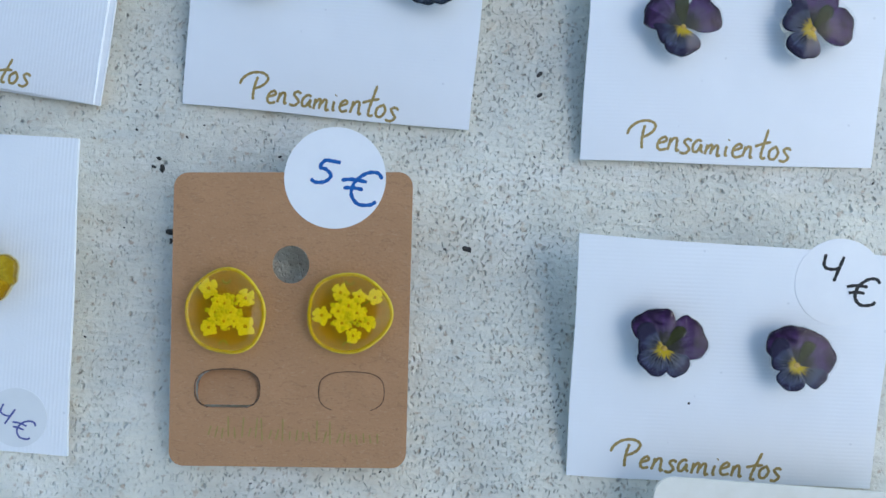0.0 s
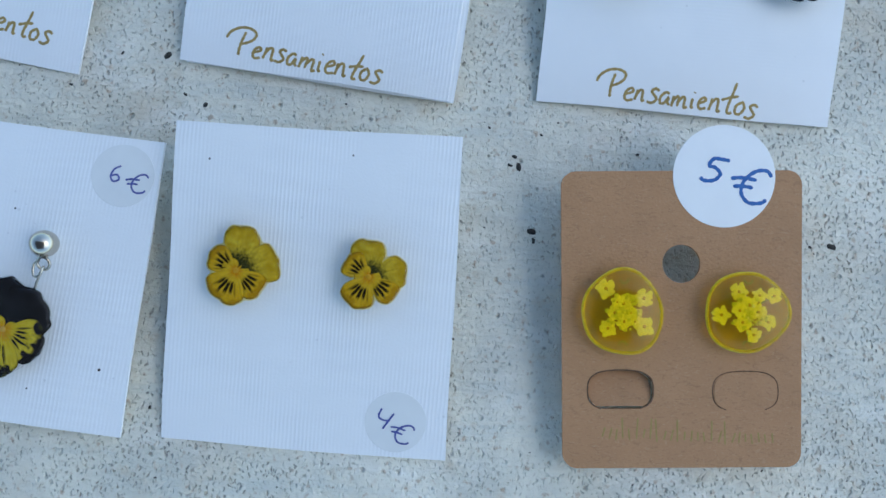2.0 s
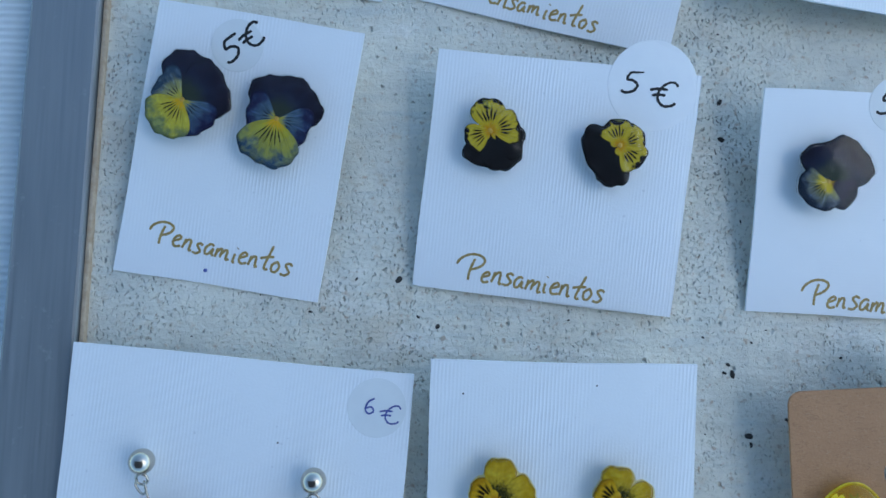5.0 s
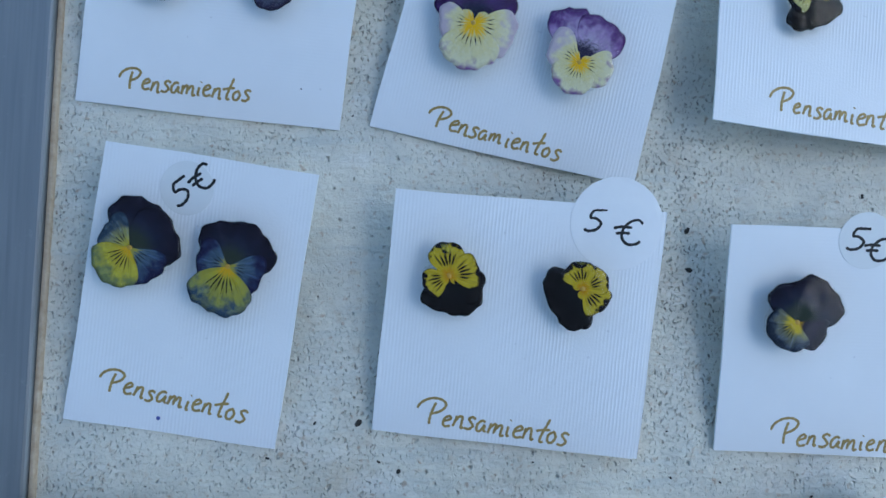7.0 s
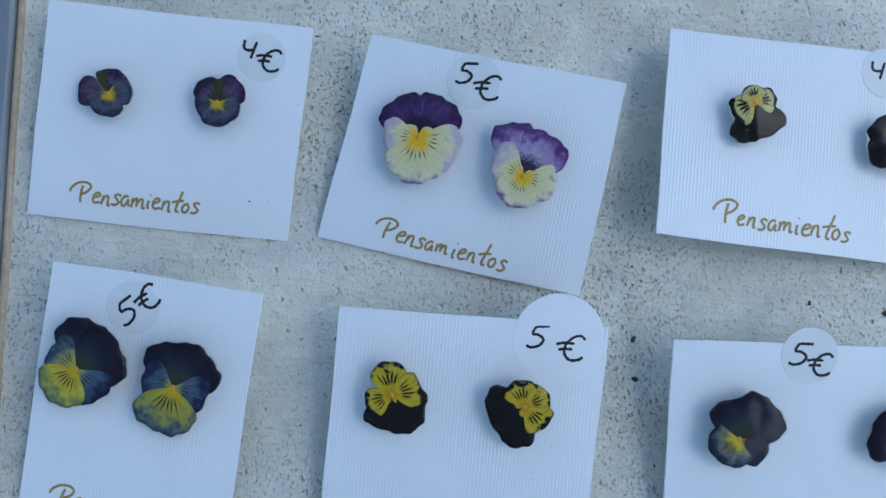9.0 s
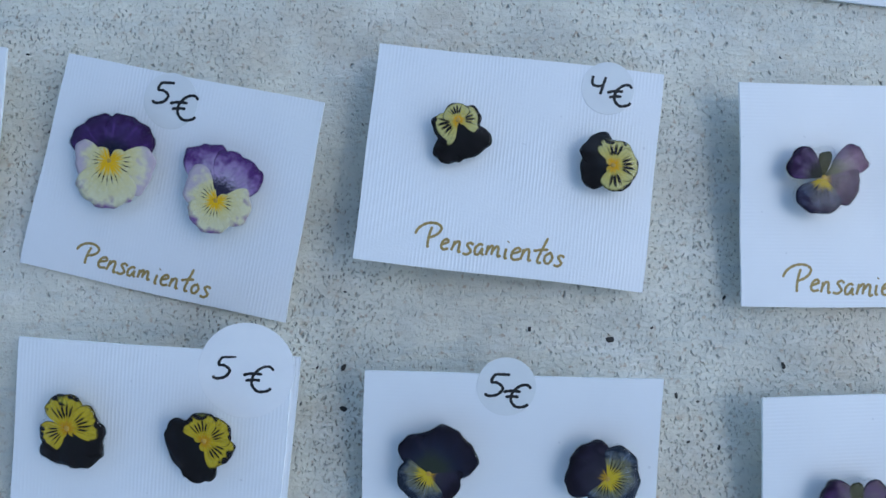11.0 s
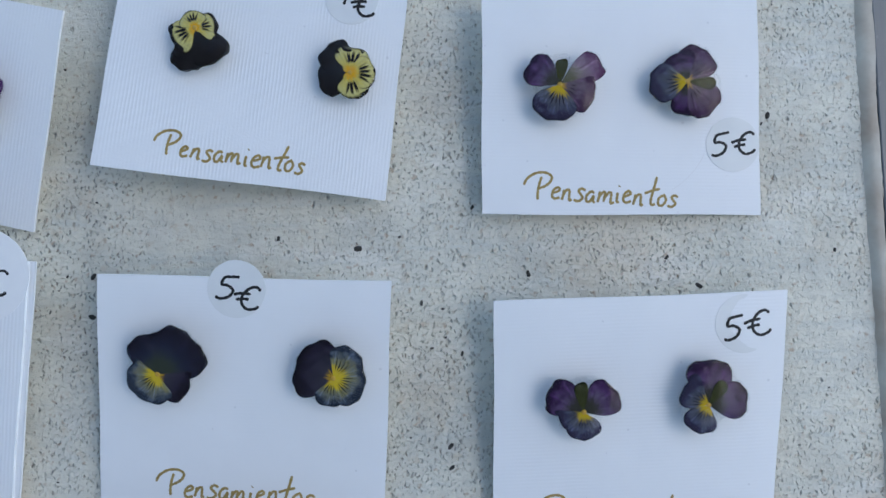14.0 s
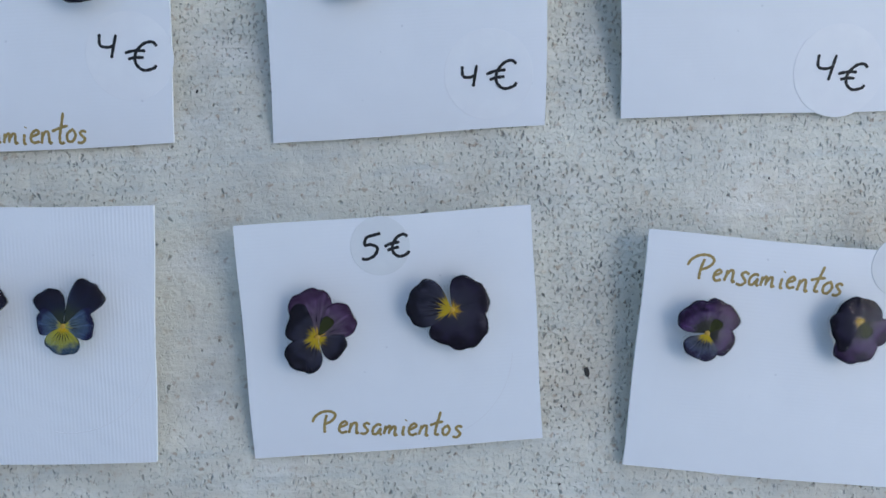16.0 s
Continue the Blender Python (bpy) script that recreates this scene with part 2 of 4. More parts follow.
    pale = ramp(nt, noise_(nt, p, 0.42, 2.0), 0.64, 0.72)
    col = mix(nt, math_(nt, "MULTIPLY", pale, 0.20), col, tuple(min(0.7, 2.0 * x + 0.04) for x in outer))
    margin = ramp(nt, math_(nt, "ADD", rim, math_(nt, "MULTIPLY", math_(nt, "SUBTRACT", blot, 0.5), 0.12)), 0.91, 1.0)
    col = mix(nt, math_(nt, "MULTIPLY", margin, margin_dark), col, tuple(0.40 * x for x in edge) if edge else tuple(0.22 * x for x in outer))
    nt.links.new(col, b.inputs["Base Color"])
    b.inputs["Specular IOR Level"].default_value = 0.0
    b.inputs["Coat Weight"].default_value, b.inputs["Coat Roughness"].default_value = 0.0, 0.10
    b.inputs["Coat IOR"].default_value = 1.42
    soft = node(nt, "ShaderNodeBump", {"Height": noise_(nt, p, 0.35, 2.0), "Strength": 0.5, "Distance": 0.0006})
    nt.links.new(soft.outputs[0], b.inputs["Coat Normal"])
    bump(nt, b, hair, 0.25, 0.0001)
    return m


BLK = (0.010, 0.008, 0.010)
PETAL = {
    "plum": petal_material("purple_petal", (0.120, 0.095, 0.150), (0.055, 0.018, 0.088), (0.018, 0.008, 0.028), throat=(0.035, 0.034, 0.026)),
    "slate": petal_material("blue_grey_petal", (0.105, 0.108, 0.105), (0.058, 0.066, 0.120), (0.03, 0.026, 0.055), 0.50, 0.55, 0.20, 0.85, 29, (0.52, 0.36, 0.02)),
    "olive": petal_material("olive_sepal", (0.045, 0.050, 0.013), (0.030, 0.034, 0.010)),
    "mauve": petal_material("mauve_petal", (0.115, 0.092, 0.110), (0.085, 0.045, 0.100), (0.045, 0.02, 0.05), 0.2, 0.2, 0.25, 0.7, 24),
    "rose": petal_material("pale_mauve_petal", (0.26, 0.23, 0.21), (0.18, 0.10, 0.185), (0.09, 0.035, 0.09), throat=(0.10, 0.10, 0.06)),
    "dusk": petal_material("dusky_violet_petal", (0.050, 0.050, 0.066), (0.020, 0.019, 0.038), (0.009, 0.008, 0.014), 0.46, 0.50, 0.20, 0.85, 29, (0.48, 0.33, 0.02)),
    "gold": petal_material("golden_petal", (0.44, 0.37, 0.07), (0.56, 0.43, 0.06), (0.40, 0.29, 0.03), throat=(0.03, 0.035, 0.025)),
    "golden_face": petal_material("golden_veined_petal", (0.60, 0.44, 0.05), (0.56, 0.37, 0.03), (0.40, 0.24, 0.02), 0.26, 1.8, 0.33, 0.78, 26, (0.50, 0.22, 0.02), bunch=0.40, blend=0.05),
    "black": petal_material("black_petal", (0.010, 0.011, 0.013), (0.006, 0.005, 0.006)),
    "yellow_face": petal_material("yellow_veined_petal", (0.54, 0.39, 0.02), (0.50, 0.385, 0.03), BLK, 0.32, 1.25, 0.31, 0.76, 28, (0.50, 0.24, 0.01), BLK, 0.88, bunch=0.46, blend=0.02),
    "pale_face": petal_material("pale_yellow_veined_petal", (0.58, 0.46, 0.08), (0.56, 0.51, 0.20), BLK, 0.42, 1.9, 0.36, 0.84, 24, (0.70, 0.36, 0.01), BLK, 0.97, bunch=0.46, blend=0.0),
    "ink": petal_material("blue_black_petal", (0.022, 0.030, 0.066), (0.008, 0.007, 0.017), throat=(0.03, 0.04, 0.03)),
    "night": petal_material("dark_violet_petal", (0.040, 0.040, 0.055), (0.017, 0.012, 0.032), (0.008, 0.006, 0.013), 0.22),
    "moon": petal_material("blue_grey_yellow_petal", (0.30, 0.27, 0.06), (0.085, 0.11, 0.155), (0.02, 0.028, 0.045), 0.58, 0.60, 0.20, 0.80, 29, (0.60, 0.44, 0.03)),
    "sea": petal_material("blue_petal", (0.10, 0.15, 0.17), (0.035, 0.06, 0.13), (0.015, 0.015, 0.05), 0.34, 0.35, 0.22, 0.7, 26, (0.36, 0.32, 0.05)),
    "sea_yellow": petal_material("yellow_blue_petal", (0.45, 0.42, 0.08), (0.075, 0.11, 0.15), (0.03, 0.05, 0.08), 0.34, 0.40, 0.22, 0.75, 26, (0.45, 0.38, 0.04)),
    "lemon": petal_material("lemon_petal", (0.48, 0.38, 0.03), (0.50, 0.46, 0.06), (0.16, 0.19, 0.08), 0.30, 0.50, 0.18, 0.80, 29, bunch=0.6),
    "lemon_edge": petal_material("lemon_blue_edged_petal", (0.42, 0.37, 0.03), (0.25, 0.27, 0.085), (0.045, 0.075, 0.12), 0.30, 0.50, 0.18, 0.80, 29, bunch=0.6),
    "royal": petal_material("deep_purple_petal", (0.028, 0.018, 0.06), (0.058, 0.020, 0.125), (0.03, 0.01, 0.06), throat=(0.012, 0.012, 0.03)),
    "lilac": petal_material("lilac_petal", (0.50, 0.46, 0.56), (0.27, 0.16, 0.38), (0.09, 0.035, 0.16), hairs=0.35, throat=(0.035, 0.03, 0.06)),
    "cream": petal_material("cream_petal", (0.66, 0.58, 0.22), (0.70, 0.67, 0.46), (0.50, 0.42, 0.48), 0.40, 0.30, 0.28, 0.58, 26, (0.78, 0.46, 0.01), hairs=0.16, margin_dark=0.25, bunch=0.6),
    "cream_tip": petal_material("cream_purple_tipped_petal", (0.66, 0.58, 0.22), (0.70, 0.67, 0.44), (0.20, 0.08, 0.28), 0.44, 0.30, 0.28, 0.58, 26, (0.78, 0.46, 0.01), BLK, 1.05, hairs=0.16, margin_dark=0.25, bunch=0.6),
}
BOARD = board_material()
PAPER = {"laid": paper_material("white_laid_card", "X", 0.55), "across": paper_material("white_laid_card_across", "Y", 0.25), "smooth": paper_material("white_smooth_card", "Y", 0.10)}
KRAFT = kraft_material()
CREAM = plain_material("cream_card", (0.72, 0.69, 0.60), (0.78, 0.75, 0.67), 0.6, 0, 0.3, 0.2)
RAIL, RAIL_DULL = rail_material("worn_blue_grey_metal", 1.0), rail_material("dull_grey_metal", 0.66)
EDGE_WOOD = plain_material("beige_edge", (0.36, 0.27, 0.18), (0.52, 0.43, 0.32), 0.7, 0, 0.6, 0.4)
BEAD = plain_material("old_white_sealant", (0.36, 0.27, 0.20), (0.62, 0.59, 0.51), 0.6, 0, 0.09, 0.6, 0.0003)
SHEET = plain_material("pale_ridged_sheet", (0.58, 0.64, 0.66), (0.68, 0.73, 0.75), 0.35, 0, 0.1, 0.15)
GROUND = plain_material("grey_paving", (0.16, 0.155, 0.15), (0.26, 0.25, 0.235), 0.85, 0, 0.004, 0.3, 0.002)
STICKER = {"white": plain_material("white_gloss_sticker", (0.80, 0.81, 0.83), (0.84, 0.85, 0.86), 0.32, 0, 0.2, 0.05),
           "clear": plain_material("translucent_sticker", (0.70, 0.72, 0.73), (0.745, 0.765, 0.77), 0.32, 0, 0.2, 0.08)}
INK = {"gold": plain_material("gold_ink", (0.27, 0.19, 0.055), (0.40, 0.29, 0.10), 0.5, 0.1, 0.8),
       "black_marker": plain_material("black_ink", (0.004, 0.004, 0.005), (0.009, 0.009, 0.011), 0.65, 0, 0.8),
       "ballpoint": plain_material("blue_ballpoint_ink", (0.045, 0.06, 0.24), (0.10, 0.12, 0.36), 0.5, 0, 1.5),
       "blue_marker": plain_material("blue_marker_ink", (0.004, 0.085, 0.32), (0.010, 0.12, 0.40), 0.45, 0, 0.8),
       "faint": plain_material("faint_gold_ink", (0.27, 0.19, 0.05), (0.33, 0.245, 0.075), 0.6, 0.1, 0.8)}
SILVER, _, _b = nodes_of("polished_silver", 0.2, 1.0)
_b.inputs["Base Color"].default_value = (0.52, 0.485, 0.42, 1)
SILICONE = plain_material("milky_silicone", (0.72, 0.73, 0.74), (0.78, 0.79, 0.80), 0.35)
RESIN = clear_resin("clear_resin", (0.97, 0.972, 0.975), 0.11, 0.01, (0.7, 0.7, 0.7))
RESIN_GOLD = clear_resin("amber_resin", (0.97, 0.90, 0.60), 0.10, 0.03, (0.40, 0.29, 0.03))
RESIN_YELLOW = clear_resin("yellow_resin", (0.97, 0.83, 0.10), 0.05, 0.10, (0.85, 0.66, 0.03), 0.02)
FLORET = plain_material("yellow_floret", (0.88, 0.80, 0.26), (0.92, 0.90, 0.58), 0.5, 0, 1.2)
FLORET_HEART = plain_material("floret_heart", (0.46, 0.24, 0.02), (0.58, 0.38, 0.04), 0.5, 0, 1.2)
STEM = plain_material("green_stem", (0.12, 0.16, 0.04), (0.22, 0.26, 0.07), 0.5, 0, 1.2)


# ---- building helpers: local units are millimetres ----
def mesh_of(name, verts, faces, material, uv=None, smooth=False, rim=None):
    me = bpy.data.meshes.new(name)
    me.from_pydata([tuple(c * MM for c in v) for v in verts], [], faces)
    me.materials.append(material)
    if uv is not None:
        lay = me.uv_layers.new(name="UVMap")
        for lp in me.loops:
            lay.data[lp.index].uv = uv[lp.vertex_index]
    if rim is not None:
        lay = me.uv_layers.new(name="Rim")
        for lp in me.loops:
            lay.data[lp.index].uv = (rim[lp.vertex_index], 0)
    if smooth:
        me.shade_smooth()
    me.update()
    return me


def part(name, me, parent, label=""):
    ob = new(name, me)
    ob.parent = parent
    return tagged(ob, label)


def thing(name, m, label, category, group=""):
    ob = new(name)
    ob.empty_display_size = 0.005
    ob.matrix_world = m
    return tagged(ob, label, category, group)


def slab(outline, top, bottom):
    """A flat piece with that outline."""
    n = len(outline)
    v = [(x, y, top) for x, y in outline] + [(x, y, bottom) for x, y in outline]
    f = [tuple(range(n)), tuple(range(2 * n - 1, n - 1, -1))]
    f += [(i, i + n, (i + 1) % n + n, (i + 1) % n) for i in range(n)]
    return v, f


def spread(pts, steps=6):
    """A smooth line through a few points."""
    out = []
    q = [pts[0]] + list(pts) + [pts[-1]]
    for i in range(1, len(q) - 2):
        a, b, c, d = (np.array(w, float) for w in q[i - 1:i + 3])
        for s in range(steps):
            t = s / steps
            out.append(0.5 * (2 * b + (c - a) * t + (2 * a - 5 * b + 4 * c - d) * t * t + (3 * b - a - 3 * c + d) * t ** 3))
    out.append(np.array(pts[-1], float))
    return out


def pen(strokes, width, z0, lie=None):
    """Ink lines of a pen, as flat raised ribbons with round ends; lie tells how high the paper is."""
    verts, faces = [], []
    for st in strokes:
        line = spread(st)
        k0 = len(verts)
        for i, p in enumerate(line):
            d = line[min(i + 1, len(line) - 1)] - line[max(i - 1, 0)]
            d = d / (np.hypot(*d) + 1e-9)
            w = width * (0.5 if i in (0, len(line) - 1) else 0.88 + 0.12 * math.sin(1.7 * i + 3 * k0))
            nrm = np.array((-d[1], d[0])) * w / 2
            lift = 0.0007 * (len(verts) % 97) / 97
            z = z0 + (lie(*p) if lie else 0.0)
            verts += [(*(p + nrm), z - 0.03), (*(p + nrm * 0.8), z + lift), (*(p - nrm * 0.8), z + lift), (*(p - nrm), z - 0.03)]
        for i in range(len(line) - 1):
            a = k0 + 4 * i
            for j in range(3):
                faces.append((a + j, a + j + 1, a + j + 5, a + j + 4))
    return verts, faces


def tube(line, radius, sides=8):
    line = [Vector(p) for p in line]
    verts, faces = [], []
    for i, p in enumerate(line):
        d = (line[min(i + 1, len(line) - 1)] - line[max(i - 1, 0)]).normalized()
        a = d.orthogonal().normalized() if i == 0 else (a - d * a.dot(d)).normalized()
        b = d.cross(a)
        verts += [tuple(p + (a * math.cos(t) + b * math.sin(t)) * radius) for t in (2 * math.pi * k / sides for k in range(sides))]
    for i in range(len(line) - 1):
        for k in range(sides):
            faces.append((i * sides + k, i * sides + (k + 1) % sides, (i + 1) * sides + (k + 1) % sides, (i + 1) * sides + k))
    return verts, faces


def lathe(profile, sides=28, centre=(0, 0)):
    """A turned shape from (radius, height) pairs."""
    verts = [(centre[0] + r * math.cos(2 * math.pi * k / sides), centre[1] + r * math.sin(2 * math.pi * k / sides), z) for r, z in profile for k in range(sides)]
    faces = [(i * sides + k, i * sides + (k + 1) % sides, (i + 1) * sides + (k + 1) % sides, (i + 1) * sides + k) for i in range(len(profile) - 1) for k in range(sides)]
    faces += [tuple(range(sides - 1, -1, -1)), tuple(range((len(profile) - 1) * sides, len(profile) * sides))]
    return verts, faces


# ---- the tray: board, rails, the sheet beside it, ground ----
def lattice(nx, ny, seed):
    """Smooth random height over the unit square with nx by ny bumps."""
    g = np.random.RandomState(seed).rand(ny + 3, nx + 3) - 0.5

    def at(x, y):
        fx, fy = x * nx, y * ny
        ix, iy = np.clip(fx.astype(int), 0, nx), np.clip(fy.astype(int), 0, ny)
        tx, ty = fx - ix, fy - iy
        tx, ty = tx * tx * (3 - 2 * tx), ty * ty * (3 - 2 * ty)
        return (g[iy, ix] * (1 - tx) + g[iy, ix + 1] * tx) * (1 - ty) + (g[iy + 1, ix] * (1 - tx) + g[iy + 1, ix + 1] * tx) * ty
    return at


def build_board():
    x0, x1, y0, y1, step = 2.6, 230.0, -62.0, 228.0, 0.5
    nx, ny = int((x1 - x0) / step) + 1, int((y1 - y0) / step) + 1
    gx, gy = np.meshgrid(np.linspace(0, 1, nx), np.linspace(0, 1, ny))
    z = 0.22 * lattice(16, 20, 1)(gx, gy) + 0.14 * lattice(70, 90, 2)(gx, gy) + 0.12 * lattice(190, 240, 3)(gx, gy)
    v = np.stack([x0 + gx * (x1 - x0), y0 + gy * (y1 - y0), z - 0.12], -1).reshape(-1, 3) * MM
    i = np.arange(nx * ny).reshape(ny, nx)
    f = np.stack([i[:-1, :-1], i[:-1, 1:], i[1:, 1:], i[1:, :-1]], -1).reshape(-1, 4)
    me = bpy.data.meshes.new("board")
    me.from_pydata(v.tolist(), [], f.tolist())
    me.materials.append(BOARD)
    me.shade_smooth()
    return tagged(new("board", me), "rough white painted board with dark pits and rusty specks", "board", kind="structure")


board = build_board()
DARK_SPECK = plain_material("dark_pit_dirt", (0.018, 0.018, 0.016), (0.05, 0.045, 0.04), 0.9, 0, 2.0, 0.6)


def build_specks():
    rnd = random.Random(5)
    spots = [(134.2, 75.8), (156.8, 65.1), (163.0, 57.3), (146.8, 74.0), (160.0, 64.2), (158.4, 58.2), (165.0, 80.3), (173.7, 69.6), (200.7, 67.2),
             (222.5, 72.6), (213.0, 94.5), (195.7, 71.8), (161.0, 43.1), (161.1, 39.8), (105.0, 70.3), (105.0, 63.9), (55.4, 34.6), (58.5, 33.1),
             (45.6, 40.5), (52.3, 40.5), (20.1, 31.4), (104.5, 27.3), (107.3, 16.3), (113.6, 18.8), (44.4, 56.9), (38.5, 35.3), (103.9, 26.0),
             (105.2, 25.8), (107.6, 14.9), (148.1, 15.7), (151.3, 15.9), (92.9, 35.8), (106.2, 171.7), (161.8, 144.8)]
    spots = [(x, y, rnd.uniform(0.32, 0.58)) for x, y in spots] + [(rnd.uniform(5, 226), rnd.uniform(-40, 210), rnd.uniform(0.1, 0.24)) for _ in range(230)]
    verts, faces = [], []
    for x, y, r in spots:
        k, n = len(verts), 9
        ph = rnd.uniform(0, 6.3)
        verts.append((x, y, 0.02))
        for j in range(n):
            a = 2 * math.pi * j / n
            rr = r * (1 + 0.35 * math.sin(2 * a + ph) + rnd.uniform(-0.2, 0.2))
            verts.append((x + rr * math.cos(a), y + rr * math.sin(a), -0.10))
        faces += [(k, k + 1 + j, k + 1 + (j + 1) % n) for j in range(n)]
    tagged(new("dirt_specks", mesh_of("dirt_specks", verts, faces, DARK_SPECK)), "dark specks at the pits of the board", "dirt", kind="stuff")


build_specks()


def bar(name, x0, x1, y0, y1, z0, z1, r, material, turn=0.0):
    """A long bar with rounded upper edges."""
    prof = [(x0, z0), (x0, z1 - r), (x0 + 0.3 * r, z1 - 0.3 * r), (x0 + r, z1), (x1 - r, z1), (x1 - 0.3 * r, z1 - 0.3 * r), (x1, z1 - r), (x1, z0)]
    n = len(prof)
    k = 60
    verts = [(x + 0.007 * y + (0.05 * math.sin(y * 0.11) if turn else 0), y, z) for y in (y0 + (y1 - y0) * i / k for i in range(k + 1)) for x, z in prof]
    faces = [(i * n + j, i * n + j + 1, (i + 1) * n + j + 1, (i + 1) * n + j) for i in range(k) for j in range(n - 1)]
    faces += [tuple(range(n)), tuple(range((k + 1) * n - 1, k * n - 1, -1))]
    return mesh_of(name, verts, faces, material)


rail = thing("frame_rail", pose(0, 0, 0), "worn blue-grey metal rail along the board edge", "rail")
part("metal_bar", bar("metal_bar", -8.2, 2.9, -62, 228, -9, 1.9, 0.5, RAIL), rail)
part("wood_edge", bar("wood_edge", 3.0, 3.75, -62, 228, -2, 0.9, 0.2, EDGE_WOOD, 1), rail, "thin beige wooden edge strip")
rail2 = thing("frame_rail", pose(0.2278, 0, 0), "worn grey metal rail with flaking white sealant at the board edge", "rail")
part("metal_bar", bar("metal_bar", 1.9, 14.0, -62, 228, -9, 0.95, 0.25, RAIL_DULL), rail2)


def build_bead():
    rnd = random.Random(3)
    verts, faces = [], []
    k = 300
    for i in range(k + 1):
        y = -62 + 290 * i / k
        a = 0.3 * math.sin(y * 0.05) + rnd.uniform(-0.12, 0.12)
        b = 1.2 + 0.35 * math.sin(y * 0.045 + 1) + 0.12 * math.sin(y * 0.31) + rnd.uniform(-0.12, 0.12)
        x = 0.007 * y
        verts += [(x + a - 0.4, y, -0.3), (x + a, y, 0.25), (x + (a + b) / 2, y, 0.75 + rnd.uniform(-0.1, 0.1)), (x + b, y, 0.95), (x + b + 0.9, y, 0.92)]
    for i in range(k):
        for j in range(4):
            faces.append((i * 5 + j, i * 5 + j + 1, i * 5 + j + 6, i * 5 + j + 5))
    part("sealant_bead", mesh_of("sealant_bead", verts, faces, BEAD, smooth=True), rail2, "cracked off-white sealant bead")


build_bead()


def build_sheet():
    verts, faces = [], []
    k = 1800
    for i in range(k + 1):
        y = -180 + 520 * i / k
        z = -3.0 + 0.16 * math.sin(2 * math.pi * y / 1.25)
        verts += [(-160, y, z), (-8.0, y, z - 0.4)]
    faces = [(2 * i, 2 * i + 1, 2 * i + 3, 2 * i + 2) for i in range(k)]
    tagged(new("table_cover", mesh_of("table_cover", verts, faces, SHEET, smooth=True)), "pale blue-white finely ridged sheet beside the tray", "cover", kind="structure")


build_sheet()
gm = mesh_of("ground", [(-6e5, -6e5, -800), (6e5, -6e5, -800), (6e5, 6e5, -800), (-6e5, 6e5, -800)], [(0, 1, 2, 3)], GROUND)
tagged(new("ground", gm), "grey paving around the stall", "ground", kind="structure")
tv, tf = slab([(-300, -220), (520, -220), (520, 380), (-300, 380)], -9.2, -36)
tagged(new("table", mesh_of("table", tv, tf, plain_material("table_wood", (0.30, 0.22, 0.15), (0.40, 0.31, 0.21), 0.6, 0, 0.03, 0.2))), "plain table under the display tray", "table", kind="structure")

# unseen dark sheet added overhead keeps the zenith dark; daylight comes in from the sides
av, af = slab([(-1300, -1900), (1000, -1900), (1000, 330), (-1300, 330)], 1540, 1520)
tagged(new("stall_awning", mesh_of("stall_awning", av, af, plain_material("awning_cloth", (0.22, 0.22, 0.23), (0.30, 0.30, 0.31), 0.9, 0, 0.01, 0.2))), "unseen dark sheet added overhead to block light from the zenith", "awning", kind="structure")


# ---- cards with earrings ----
def card_point(corners, s, t):
    bl, br, tr, tl = (np.array((*c, 0.0)[:3], float) for c in corners)
    return (bl * (1 - s) + br * s) * (1 - t) + (tl * (1 - s) + tr * s) * t


def card_height(corners, curl=0.0):
    """How high the warped, bowed card lies at a place of its own plane."""
    w, h = corners[1][0], corners[2][1]

    def at(x, y):
        s, t = min(1.0, max(0.0, x / w)), min(1.0, max(0.0, y / h))
        return card_point(corners, s, t)[2] - bow(s, t, curl)
    return at


def bow(s, t, curl):
    return abs(curl) * (max(0.0, abs(2 * s - 1) - 0.55) ** 2 + max(0.0, abs(2 * t - 1) - 0.6) ** 2)


def card_sheet(corners, thick, curl, z=0.0):
    """A card from its four corners, slightly bowed, with a knife-cut edge that is not quite straight."""
    n = 24
    top, low = [], []
    for j in range(n + 1):
        for i in range(n + 1):
            s, t = i / n, j / n
            p = card_point(corners, s, t)
            h = z + p[2] - bow(s, t, curl)
            p[0] += 0.07 * math.sin(9 * t + 40 * curl) * (i in (0, n))
            p[1] += 0.09 * math.sin(7 * s + 60 * curl) * (j in (0, n))
            top.append((p[0], p[1], h))
            low.append((p[0], p[1], h - thick))
    at = lambda i, j: j * (n + 1) + i
    m = (n + 1) ** 2
    faces = [(at(i, j), at(i + 1, j), at(i + 1, j + 1), at(i, j + 1)) for j in range(n) for i in range(n)]
    faces += [tuple(m + k for k in reversed(f)) for f in faces]
    ring = [at(i, 0) for i in range(n)] + [at(n, j) for j in range(n)] + [at(n - i, n) for i in range(n)] + [at(0, n - j) for j in range(n)]
    faces += [(a, a + m, b + m, b) for a, b in zip(ring, ring[1:] + ring[:1])]
    return top + low, faces


def rounded(corners, r, steps=6):
    out = []
    n = len(corners)
    for i in range(n):
        p, a, b = (np.array(corners[k % n], float) for k in (i, i - 1, i + 1))
        u, v = (a - p) / np.hypot(*(a - p)), (b - p) / np.hypot(*(b - p))
        c = p + (u + v) * r
        for s in range(steps + 1):
            ang = s / steps * math.pi / 2
            out.append(tuple(c - v * r * math.cos(ang) - u * r * math.sin(ang)))
    return out


